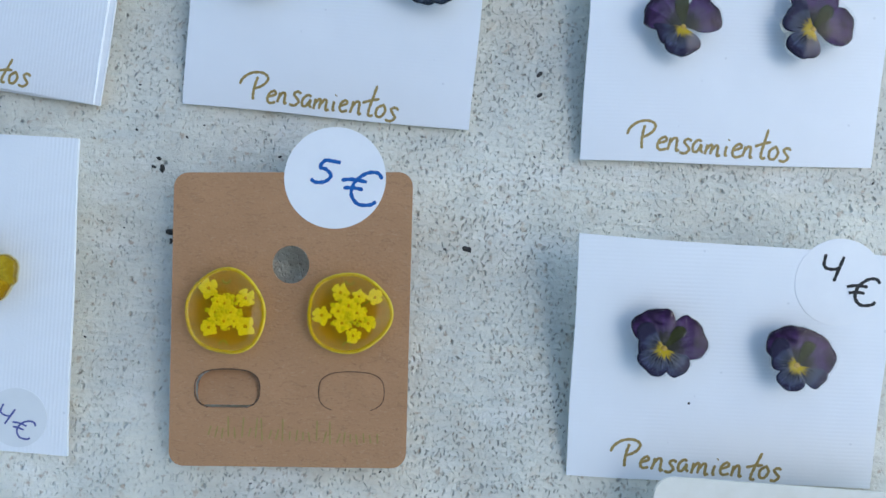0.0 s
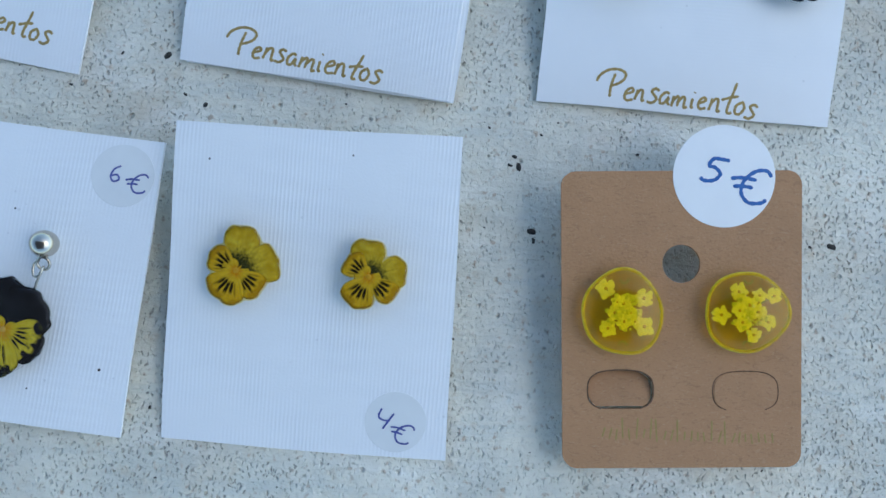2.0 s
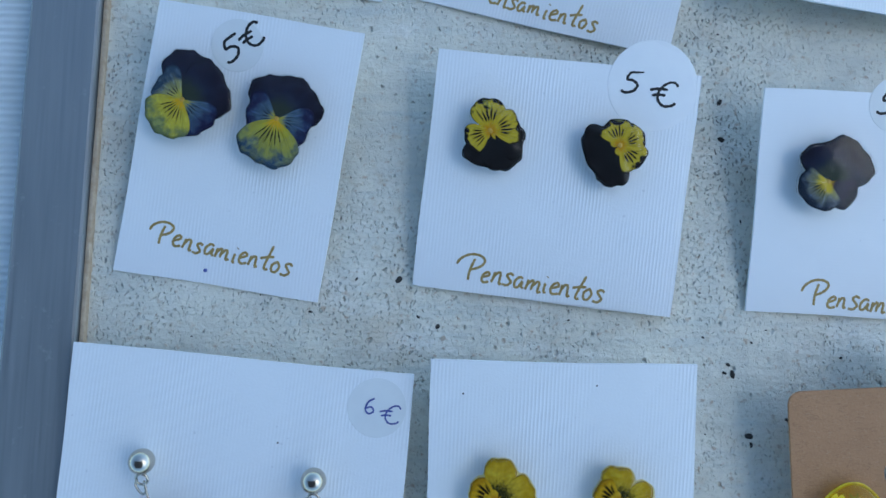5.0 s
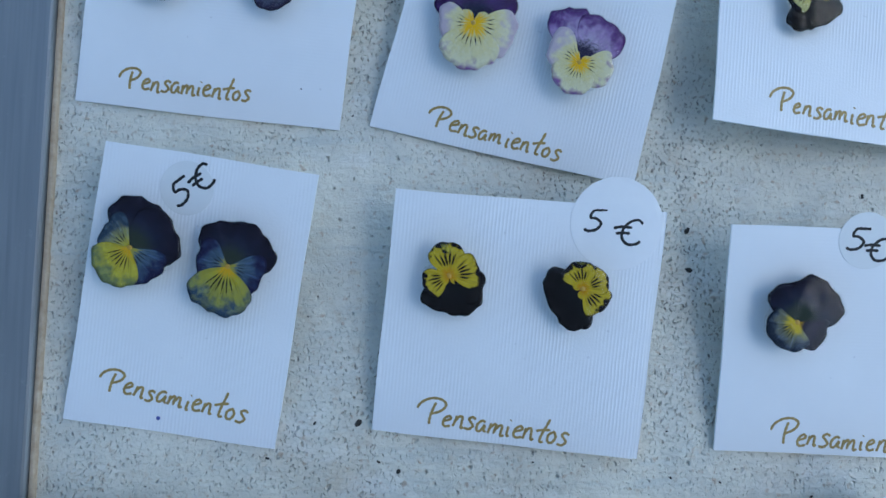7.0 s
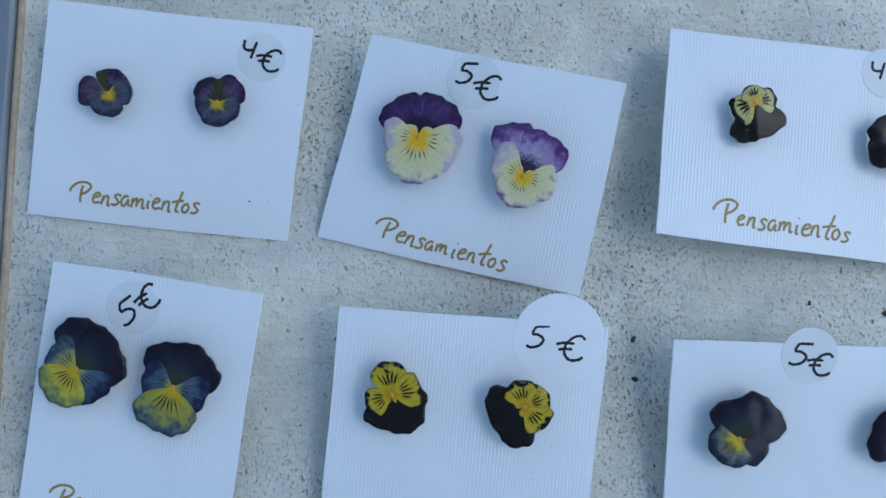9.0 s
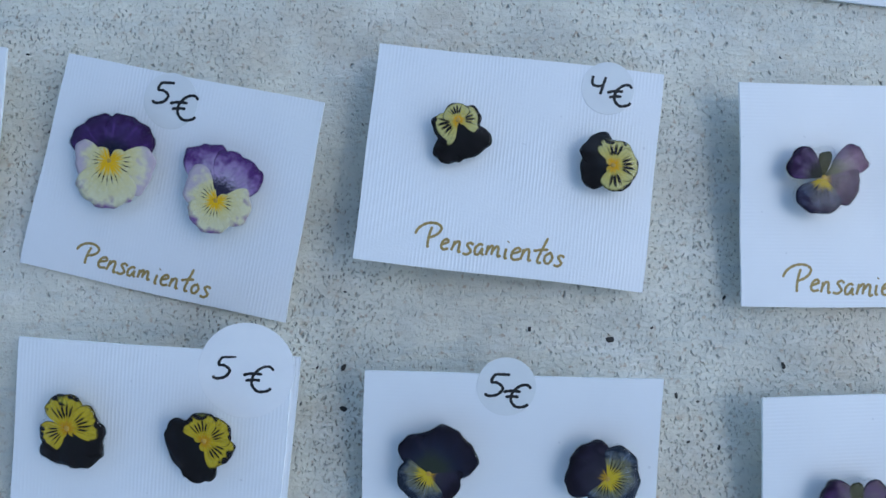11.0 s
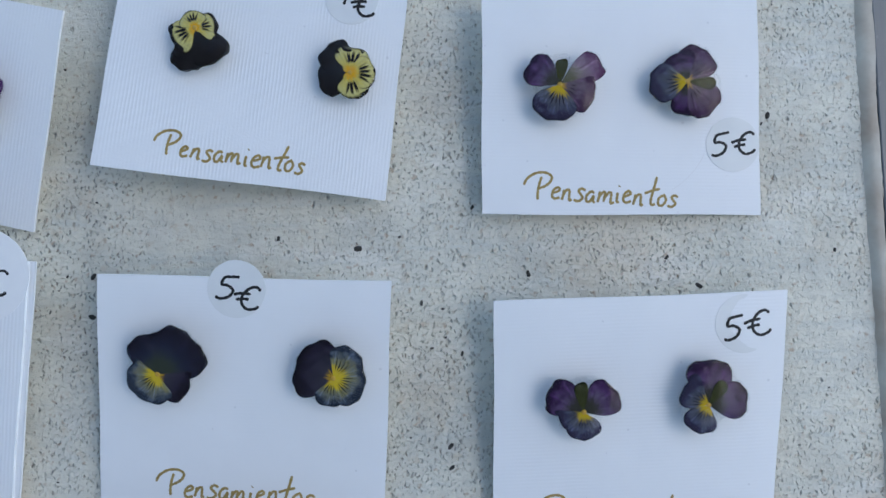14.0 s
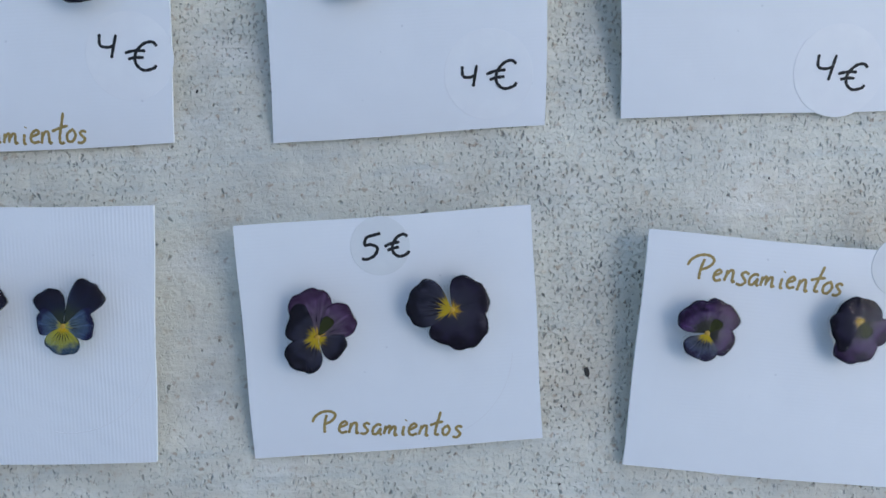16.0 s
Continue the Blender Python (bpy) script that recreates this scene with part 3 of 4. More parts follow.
LABELS = {
    "A1": "white card with a six euro sticker holding two dangling pansy earrings",
    "A2": "tall white laid card with a four euro sticker",
    "A3": "brown kraft card with rounded corners and large white price sticker",
    "A4": "white card lettered in gold with a large white four euro sticker",
    "B1": "narrow white card with a tilted five euro price above blue-yellow pansies",
    "B2": "doubled white laid card with a large round five euro sticker",
    "B3": "white card with a five euro sticker on its top edge",
    "B4": "white card with a five euro sticker in its upper corner",
    "C1": "white card lettered in gold lying beside the metal rail",
    "C2": "strongly tilted white laid card with cream and violet pansies",
    "C3": "white card with a four euro sticker and pale yellow pansies",
    "C4": "white card with a five euro sticker near its lower corner",
    "D1": "white card with blue-yellow pansy studs and faint ring mark",
    "D2": "white card with a five euro sticker centred at its top",
    "D3": "white card lettered in gold above the purple pansy studs",
    "E1": "white card with a four euro sticker and gold lettering",
    "E2": "white card with a four euro sticker in its lower corner",
    "E3": "white card with a large outlined four euro sticker",
}
POSES = {}
LIE = {}
# faint rings pressed into some cards: centre, radius, from and to degrees
RING_MARKS = {"D1": (31.0, 17.5, 12.6, -100, -15), "D2": (25.0, 14.5, 13.4, -75, -5), "C4": (23.5, 15.0, 12.8, -60, -10)}
# tiny dark flecks on some cards: place and radius
FLECKS = {"A1": [(45.8, 8.7, 0.22), (30.3, 28.9, 0.16), (36.5, 4.8, 0.14)], "A2": [(3.9, 39.0, 0.16), (23.4, 41.1, 0.14)], "C1": [(35.7, 5.9, 0.15)], "A4": [(16.3, 11.0, 0.2)]}
MARK = plain_material("pressed_paper", (0.745, 0.75, 0.765), (0.78, 0.785, 0.80), 0.6)


def earring_card(key, m, corners):
    c = thing("earring_card", m, LABELS[key], "jewellery card", "earring cards on the board")
    POSES[c.name] = m
    rnd = random.Random(key)
    LIE[c.name] = lambda x, y: 0.0
    if key == "A3":
        build_kraft(c, corners)
    else:
        stock = "across" if key in ("A4", "C4", "B4") else "laid" if key in ("A1", "A2", "B1", "B2", "C2", "C3", "D1") else "smooth"
        curl = rnd.uniform(0.1, 0.9)
        v, f = card_sheet(corners, 0.42, curl)
        LIE[c.name] = card_height(corners, curl)
        part("card_sheet", mesh_of("card_sheet", v, f, PAPER[stock]), c)
    if key == "B2":
        v, f = card_sheet([(x + 0.9, y - 0.15, z) for x, y, z in corners], 0.35, 0.0, z=-0.55)
        part("backing_sheet", mesh_of("backing_sheet", v, f, PAPER["laid"]), c)
    if key in RING_MARKS:
        x, y, r, a0, a1 = RING_MARKS[key]
        v, f = pen([[(x + r * math.cos(radians(a0 + (a1 - a0) * k / 12)), y + r * math.sin(radians(a0 + (a1 - a0) * k / 12))) for k in range(13)]], 0.16, 0.012, LIE[c.name])
        part("ring_mark", mesh_of("ring_mark", v, f, MARK), c, "faint pressed ring mark")
    for x, y, r in FLECKS.get(key, []):
        v, f = lathe([(r, -0.02), (0.9 * r, 0.03), (0.4 * r, 0.05)], 9, (x, y))
        part("fleck", mesh_of("fleck", [(px, py, pz + LIE[c.name](px, py)) for px, py, pz in v], f, DARK_SPECK), c, "tiny dark fleck")
    if key == "B1":
        v, f = lathe([(0.32, -0.02), (0.30, 0.05), (0.15, 0.08)], 12, (14.6, 2.3))
        v = [(x, y, z + LIE[c.name](x, y)) for x, y, z in v]
        part("ink_dot", mesh_of("ink_dot", v, f, INK["ballpoint"]), c, "small dark ink dot")
    return c


def build_kraft(c, corners):
    """Kraft card: outline with round corners, a punched hole and two slit tongues."""
    outer = rounded(corners, 2.0)
    bm = bmesh.new()
    hole = [(16.40 + 2.62 * math.cos(a), 27.64 + 2.62 * math.sin(a)) for a in (2 * math.pi * k / 32 for k in range(32))]
    def slot(x, y):
        out = []
        for k in range(37):
            a = radians(-62 + 304 * k / 36)
            out.append((x + 4.5 * math.copysign(abs(math.cos(a)) ** 0.72, math.cos(a)), y + 2.75 * math.copysign(abs(math.sin(a)) ** 0.72, math.sin(a))))
        return out
    edges = []
    for loop in (outer, hole, slot(7.92, 10.49)):
        vs = [bm.verts.new((x * MM, y * MM, 0)) for x, y in loop]
        edges += [bm.edges.new((vs[i], vs[(i + 1) % len(vs)])) for i in range(len(vs))]
    bmesh.ops.triangle_fill(bm, use_beauty=True, edges=edges)
    top = bm.faces[:]
    got = bmesh.ops.extrude_face_region(bm, geom=top)
    bmesh.ops.translate(bm, vec=(0, 0, -0.00045), verts=[g for g in got["geom"] if isinstance(g, bmesh.types.BMVert)])
    bmesh.ops.recalc_face_normals(bm, faces=bm.faces[:])
    me = bpy.data.meshes.new("card_sheet")
    bm.to_mesh(me)
    bm.free()
    me.materials.append(KRAFT)
    part("card_sheet", me, c)
    # the shade in each slit is drawn as a dark ribbon along it
    dark = plain_material("slit_shadow_edge", (0.07, 0.04, 0.022), (0.13, 0.075, 0.045), 0.9)
    for x, y, deep in ((7.92, 10.49, 1), (25.00, 10.27, 0)):
        line = slot(x, y)
        v, f = pen([line[::3]], 0.20 if deep else 0.14, 0.03)
        part("slit", mesh_of("slit", v, f, dark), c, "curved die-cut slit")
        tongue = [(px, py) for px, py in line[2:-2]]
        tip = y - 2.4
        v, f = slab([(x + (px - x) * 0.95, y + (py - y) * (0.95 if py > y else 1.0)) for px, py in tongue], 0.0, -0.35)
        v = [(px, py, pz - 0.24 * max(0.0, py - tip) if deep else pz + 0.08) for px, py, pz in v]
        part("tongue", mesh_of("tongue", v, f, KRAFT), c, "pressed kraft tongue")
    rnd = random.Random(11)
    strokes = []
    for k in range(26):
        x = 5.4 + 24.2 * k / 26
        y = 4.0 - 0.9 * k / 26
        h = rnd.choice((1.3, 1.5, 2.9))
        strokes.append([(x, y + rnd.uniform(-0.3, 0.3)), (x + rnd.uniform(-0.2, 0.5), y + h)])
    v, f = pen(strokes, 0.30, 0.02)
    part("faded_lettering", mesh_of("faded_lettering", v, f, INK["faint"]), c, "faded illegible gold lettering")


# pen strokes of the handwriting, in units of the x-height
GLYPH = {
    "P": (1.3, [[(0.22, 1.72), (0.16, 1.0), (0.2, 0.4), (0.3, -0.05)], [(-1.0, 1.0), (-0.85, 1.5), (-0.3, 1.95), (0.45, 2.05), (0.98, 1.78), (0.95, 1.35), (0.6, 1.0), (0.2, 0.82)]]),
    "e": (0.95, [[(0.1, 0.5), (0.45, 0.6), (0.7, 0.8), (0.5, 1.0), (0.2, 0.75), (0.15, 0.3), (0.4, 0.02), (0.85, 0.15)]]),
    "n": (1.05, [[(0.15, 0.9), (0.15, 0.45), (0.1, 0.0)], [(0.12, 0.4), (0.35, 0.85), (0.6, 0.85), (0.68, 0.4), (0.75, 0.0), (0.95, 0.08)]]),
    "s": (0.95, [[(0.8, 0.85), (0.5, 1.0), (0.25, 0.8), (0.5, 0.52), (0.72, 0.25), (0.45, -0.05), (0.05, 0.02)]]),
    "a": (1.05, [[(0.72, 0.85), (0.4, 0.95), (0.1, 0.55), (0.2, 0.08), (0.5, 0.1), (0.72, 0.6), (0.74, 0.2), (0.95, 0.0)]]),
    "m": (1.5, [[(0.1, 0.85), (0.12, 0.4), (0.1, 0.0)], [(0.12, 0.4), (0.35, 0.8), (0.52, 0.75), (0.55, 0.05)], [(0.57, 0.4), (0.8, 0.8), (1.0, 0.75), (1.05, 0.3), (1.12, 0.0), (1.35, 0.1)]]),
    "i": (0.6, [[(0.2, 0.8), (0.2, 0.3), (0.26, 0.02), (0.42, 0.05)], [(0.22, 1.28), (0.27, 1.36)]]),
    "t": (1.0, [[(0.72, 2.25), (0.62, 1.4), (0.5, 0.6), (0.52, 0.1), (0.7, 0.0), (0.85, 0.1)], [(-0.1, 0.92), (0.45, 1.12), (1.1, 1.28)]]),
    "o": (0.95, [[(0.45, 0.92), (0.12, 0.6), (0.2, 0.1), (0.55, 0.05), (0.75, 0.5), (0.55, 0.88), (0.4, 0.95)]]),
    "4": (1.0, [[(0.05, 1.0), (0.1, 0.55), (0.4, 0.45), (0.75, 0.55)], [(0.75, 1.0), (0.68, 0.5), (0.62, 0.0)]]),
    "5": (1.0, [[(0.92, 1.06), (0.55, 1.02), (0.25, 0.95), (0.16, 0.62), (0.45, 0.60), (0.74, 0.40), (0.60, 0.08), (0.22, -0.06), (-0.02, 0.02)]]),
    "6": (1.0, [[(0.6, 1.0), (0.25, 0.75), (0.15, 0.3), (0.4, 0.02), (0.68, 0.2), (0.5, 0.45), (0.2, 0.35)]]),
    "€": (1.0, [[(1.12, 0.88), (0.92, 1.03), (0.60, 0.94), (0.34, 0.60), (0.36, 0.20), (0.66, -0.05), (1.04, 0.02), (1.16, 0.16)], [(-0.08, 0.56), (0.25, 0.66), (0.70, 0.68)], [(0.06, 0.34), (0.35, 0.41), (0.66, 0.42)]]),
}


def placed(glyph, x, y, size, turn, lean=0.0):
    c, s = math.cos(radians(turn)), math.sin(radians(turn))
    return [[(x + size * (c * (u + lean * v) - s * v), y + size * (s * (u + lean * v) + c * v)) for u, v in st] for st in GLYPH[glyph][1]]


def word(c, at, length, turn):
    """The gold handwritten word on a card."""
    text = "Pensamientos"
    total = sum(GLYPH[g][0] for g in text) - 0.2
    size = length / total
    strokes, x = [], 0.0
    rnd = random.Random(c.name)
    co, si = math.cos(radians(turn)), math.sin(radians(turn))
    for g in text:
        dy = rnd.uniform(-0.08, 0.08)
        strokes += placed(g, at[0] + size * (co * x - si * dy), at[1] + size * (si * x + co * dy), size * rnd.uniform(0.92, 1.12), turn + rnd.uniform(-4, 4), 0.16)
        x += GLYPH[g][0]
    v, f = pen(strokes, 0.46, 0.05, LIE[c.name])
    part("gold_lettering", mesh_of("gold_lettering", v, f, INK["gold"]), c, "handwritten gold lettering")


def sticker(c, at, r, kind, digit, d, e, turn, ink):
    rnd = random.Random(c.name + digit)
    z = 0.055
    v, f = lathe([(r, z - 0.10), (r, z - 0.01), (r - 0.06, z)], 56, at)
    v = [(x, y, h + LIE[c.name](x, y)) for x, y, h in v]
    ob = part("price_sticker", mesh_of("price_sticker", v, f, STICKER[kind]), c, "round white price sticker" if kind == "white" else "round translucent price sticker")
    strokes = []
    for g, (u, w, h), mid in ((digit, d, 0.46), ("€", e, 0.60)):
        co, si = math.cos(radians(turn)), math.sin(radians(turn))
        h *= 0.92
        strokes += placed(g, at[0] + u - h * (mid * co - 0.5 * si), at[1] + w - h * (mid * si + 0.5 * co), h, turn + rnd.uniform(-2, 2), 0.1)
    width = {"black_marker": 0.50, "blue_marker": 0.58, "ballpoint": 0.30}[ink]
    v, f = pen(strokes, width, z + 0.05, LIE[c.name])
    part("price_writing", mesh_of("price_writing", v, f, INK[ink]), ob, "handwritten blue price" if ink != "black_marker" else "handwritten black price")


def petal_reach(a, axis, length, half, seed):
    """How far a petal reaches from the eye in a direction (radians); 0 beyond its sides."""
    v = (a - axis + math.pi) % (2 * math.pi) - math.pi
    if abs(v) >= half:
        return 0.0
    return length * (1 - (abs(v) / half) ** 4.2) ** 0.45 * frill(v, length, seed)


def frill(v, length, seed):
    """The uneven margin of a petal: one broad lobe, smaller waves, and torn nicks."""
    rnd = random.Random(seed)
    ph = [rnd.uniform(0, 6.3) for _ in range(3)]
    w = v * length
    return 0.975 + 0.025 * math.sin(0.9 * w + ph[0]) + 0.020 * math.sin(2.3 * w + ph[1]) + 0.007 * math.sin(4.3 * w + ph[2])


def petal_mesh(axis, length, half, key, layer, seed, dome, reach, base, outline, fill, inner=1.0):
    """A petal that fans out from the eye of its flower and partly fills the outline of its resin."""
    rnd = random.Random(seed + "lift")
    ph = rnd.uniform(0, 6.3)
    nu, nv = 10, 60
    verts, uv, rim = [], [], []
    for j in range(nv + 1):
        # closer steps near the sides, where the margin turns
        v = half * math.sin(math.pi / 2 * (2 * j / nv - 1)) * 0.9995
        own = petal_reach(axis + v, axis, length, half, seed)
        far = max(0.25, own + fill * max(0.0, outline(axis + v) - own))
        for i in range(nu + 2):
            u = min(1.0, i / nu)
            rad = far * u
            q = min(1.0, rad / reach)
            h = base + dome * (1 - q ** 3) + 0.035 * layer + 0.03 * math.sin(4 * v + ph) * u - (0.25 if i > nu else 0.0)
            verts.append((rad * math.cos(axis + v), rad * math.sin(axis + v), h))
            rim.append(u)
            uv.append((inner * rad / length, v))
    w = nu + 2
    faces = [(j * w + i, j * w + i + 1, (j + 1) * w + i + 1, (j + 1) * w + i) for j in range(nv) for i in range(nu + 1)]
    return mesh_of("petal", verts, faces, PETAL[key], uv, True, rim)


NAMES = {"plum": "purple", "gold": "golden yellow", "black": "black and yellow", "ink": "blue-black and yellow", "night": "dark violet", "royal": "deep purple and cream", "lilac": "lilac and cream", "mauve": "mauve"}


# how far petals of a kind spread beside their axis: pressed ones overlap their neighbours
FACES = {"yellow_face": "yellow", "pale_face": "pale", "golden_face": "golden", "cream": "cream", "cream_tip": "cream"}
FULL = {"gold": 1.06, "golden_face": 1.16, "pale_face": 1.6, "yellow_face": 1.3, "black": 1.08, "royal": 1.2, "lilac": 1.2, "olive": 1.3}


def pansy(c, eye, petals, hang=None):
    """A pressed pansy in resin on a stud that goes through its card."""
    rnd = random.Random(f"{c.name}{eye}")
    tint = NAMES.get(petals[0][3], "violet")
    label = f"{tint} pressed pansy {'hanging from a silver ball stud' if hang else 'stud earring on white card'}"
    t = thing("dangle_earring" if hang else "stud_earring", POSES[c.name] @ pose(eye[0] * MM, eye[1] * MM, LIE[c.name](*eye) * MM), label, "earring", "pressed pansy earrings")
    petals = [(radians(axis), 0.95 * length, radians(min(88, FULL.get(key, 1.34) * half)), key) for axis, length, half, key in petals]
    base, thick = (1.2 if hang else 1.5), 1.15
    dome = 0.30
    seeds = [f"{c.name}{eye}{i}" for i in range(len(petals))]
    reach = max(p[1] for p in petals)
    # resin body: the outline of all petals, with the notches between them partly filled
    n = 120
    ring = []
    for k in range(n):
        a = 2 * math.pi * k / n
        ring.append(max([0.9] + [petal_reach(a, p[0], p[1], p[2], sd) for p, sd in zip(petals, seeds)]) + (0.03 if petals[0][3] == "black" else 0.16))
    fill = next((w for k, w in (("black", 0.7), ("gold", 0.25), ("sea", 0.35), ("cream", 0.5)) if k in [p[3] for p in petals]), 0.58)
    wide = 10 if fill > 0.55 else 7
    wider = [max(ring[(k + j) % n] for j in range(-wide, wide + 1)) for k in range(n)]
    closed = [min(wider[(k + j) % n] for j in range(-wide, wide + 1)) for k in range(n)]
    ring = [fill * a + (1 - fill) * b for a, b in zip(closed, ring)]
    for _ in range(2):
        ring = [0.2 * ring[k - 1] + 0.6 * ring[k] + 0.2 * ring[(k + 1) % n] for k in range(n)]

    def outline(a):
        x = a / (2 * math.pi) * n
        k = math.floor(x)
        return ring[k % n] + (ring[(k + 1) % n] - ring[k % n]) * (x - k) - 0.12
    gx = sum(p[1] * math.cos(p[0]) for p in petals) / len(petals) * 0.4
    gy = sum(p[1] * math.sin(p[0]) for p in petals) / len(petals) * 0.4
    rnd2 = [rnd.uniform(0, 6.3) for _ in range(3)]
    verts = []
    levels = [(0.0, 0.10), (0.30, 0.0), (0.66, 0.0), (0.85, 0.06), (0.96, 0.18), (1.0, 0.40)]
    for k in range(n):
        a = 2 * math.pi * k / n
        for w, inset in levels:
            r = max(0.3, ring[k] - inset)
            verts.append((r * math.cos(a), r * math.sin(a), base + thick * w))
        for s_ in (0.8, 0.6, 0.4, 0.2, 0.03):
            r = max(0.3, ring[k] - 0.40) * s_
            swell = 0.09 * math.sin(0.9 * r * math.cos(a) + rnd2[0]) * math.sin(0.8 * r * math.sin(a) + rnd2[1])
            verts.append((r * math.cos(a), r * math.sin(a), base + thick + 0.36 * (1 - s_ ** 2.2) + swell))
    m = len(levels) + 5
    faces = [(k * m + l, (k + 1) % n * m + l, (k + 1) % n * m + l + 1, k * m + l + 1) for k in range(n) for l in range(m - 1)]
    faces += [tuple(k * m for k in range(n - 1, -1, -1)), tuple(k * m + m - 1 for k in range(n))]
    resin = RESIN_GOLD if petals[0][3] == "gold" else RESIN
    part("resin_coat", mesh_of("resin_coat", verts, faces, resin, smooth=True), t, "glossy clear resin coat")
    bed = base + thick - 0.66
    face = petals[-1][3]
    lower = [p for p in petals if FACES.get(p[3]) == FACES.get(face, "")]
    first = len(petals) - len(lower)
    if lower:
        # the lower petals run together round the eye
        mean = math.atan2(sum(math.sin(p[0]) for p in lower), sum(math.cos(p[0]) for p in lower))
        size = 0.46 * sum(p[1] for p in lower) / len(lower)
        part("petal", petal_mesh(mean, size, radians(178), face, first - 0.5, seeds[-1], dome, reach, bed, outline, 0.0, 0.46), t)
    for i, (axis, length, half, key) in enumerate(petals):
        part("petal", petal_mesh(axis, length, half, key, i, seeds[i], dome, reach, bed, outline, {"olive": 0.0, "yellow_face": 0.22, "pale_face": 0.3, "golden_face": 0.08, "gold": 0.15, "lemon": 0.3, "lemon_edge": 0.2, "cream": 0.3, "cream_tip": 0.3}.get(key, fill)), t)
    hz = bed + dome + 0.035 * len(petals)
    v, f = lathe([(0.42, hz - 0.12), (0.30, hz - 0.01), (0.12, hz + 0.02)], 10)
    part("flower_centre", mesh_of("flower_centre", v, f, FLORET_HEART, smooth=True), t, "orange-yellow flower centre")
    if hang:
        (bx, by), (rx, ry), (lx, ly) = ((p[0] - eye[0], p[1] - eye[1]) for p in hang)
        prof = [(1.85 * math.sin(math.pi * (k + 0.5) / 16), 2.2 - 1.85 * math.cos(math.pi * (k + 0.5) / 16)) for k in range(16)]
        v, f = lathe(prof, 28, (bx, by))
        part("stud_ball", mesh_of("stud_ball", v, f, SILVER, smooth=True), t, "polished silver ball")
        line = [(rx + 0.85 * math.cos(a), ry + 0.85 * math.sin(a), 2.0 + 0.3 * math.sin(a)) for a in (2 * math.pi * k / 20 for k in range(21))]
        v, f = tube(line, 0.2)
        part("jump_ring", mesh_of("jump_ring", v, f, SILVER, smooth=True), t, "small silver ring")
        d = np.array((lx - rx, ly - ry))
        side = np.array((-d[1], d[0])) / np.hypot(*d)
        a0 = np.array((rx, ry))
        loop = [a0 - d * 0.1 - side * 0.3, a0 + d * 0.15 - side * 0.75, a0 + d * 0.6 - side * 0.2, a0 + d * 0.5 + side * 0.5, a0 + d * 0.1 + side * 0.45, a0 + d * 0.45 + side * 0.1, a0 + d * 1.25]
        v, f = tube([(p[0], p[1], 2.7 - 1.2 * max(0.0, i / 24 - 0.6) / 0.4) for i, p in enumerate(spread(loop, 4))], 0.17)
        part("wire_link", mesh_of("wire_link", v, f, SILVER, smooth=True), t, "twisted silver wire link")
        px, py = bx, by
    else:
        px, py = gx, gy
    v, f = lathe([(0.4, -2.0), (0.4, base + 0.1)], 10, (px, py))
    part("stud_post", mesh_of("stud_post", v, f, SILVER), t, "silver stud post")
    gap = (POSES[c.name] @ Vector(((eye[0] + px) * MM, (eye[1] + py) * MM, 0))).z / MM
    if gap > 1.2:
        v, f = lathe([(1.5, -gap + 0.1), (1.7, -gap * 0.6), (1.2, -0.45)], 14, (px, py))
        part("clutch", mesh_of("clutch", v, f, SILICONE, smooth=True), t, "milky silicone clutch behind the card")
    return t


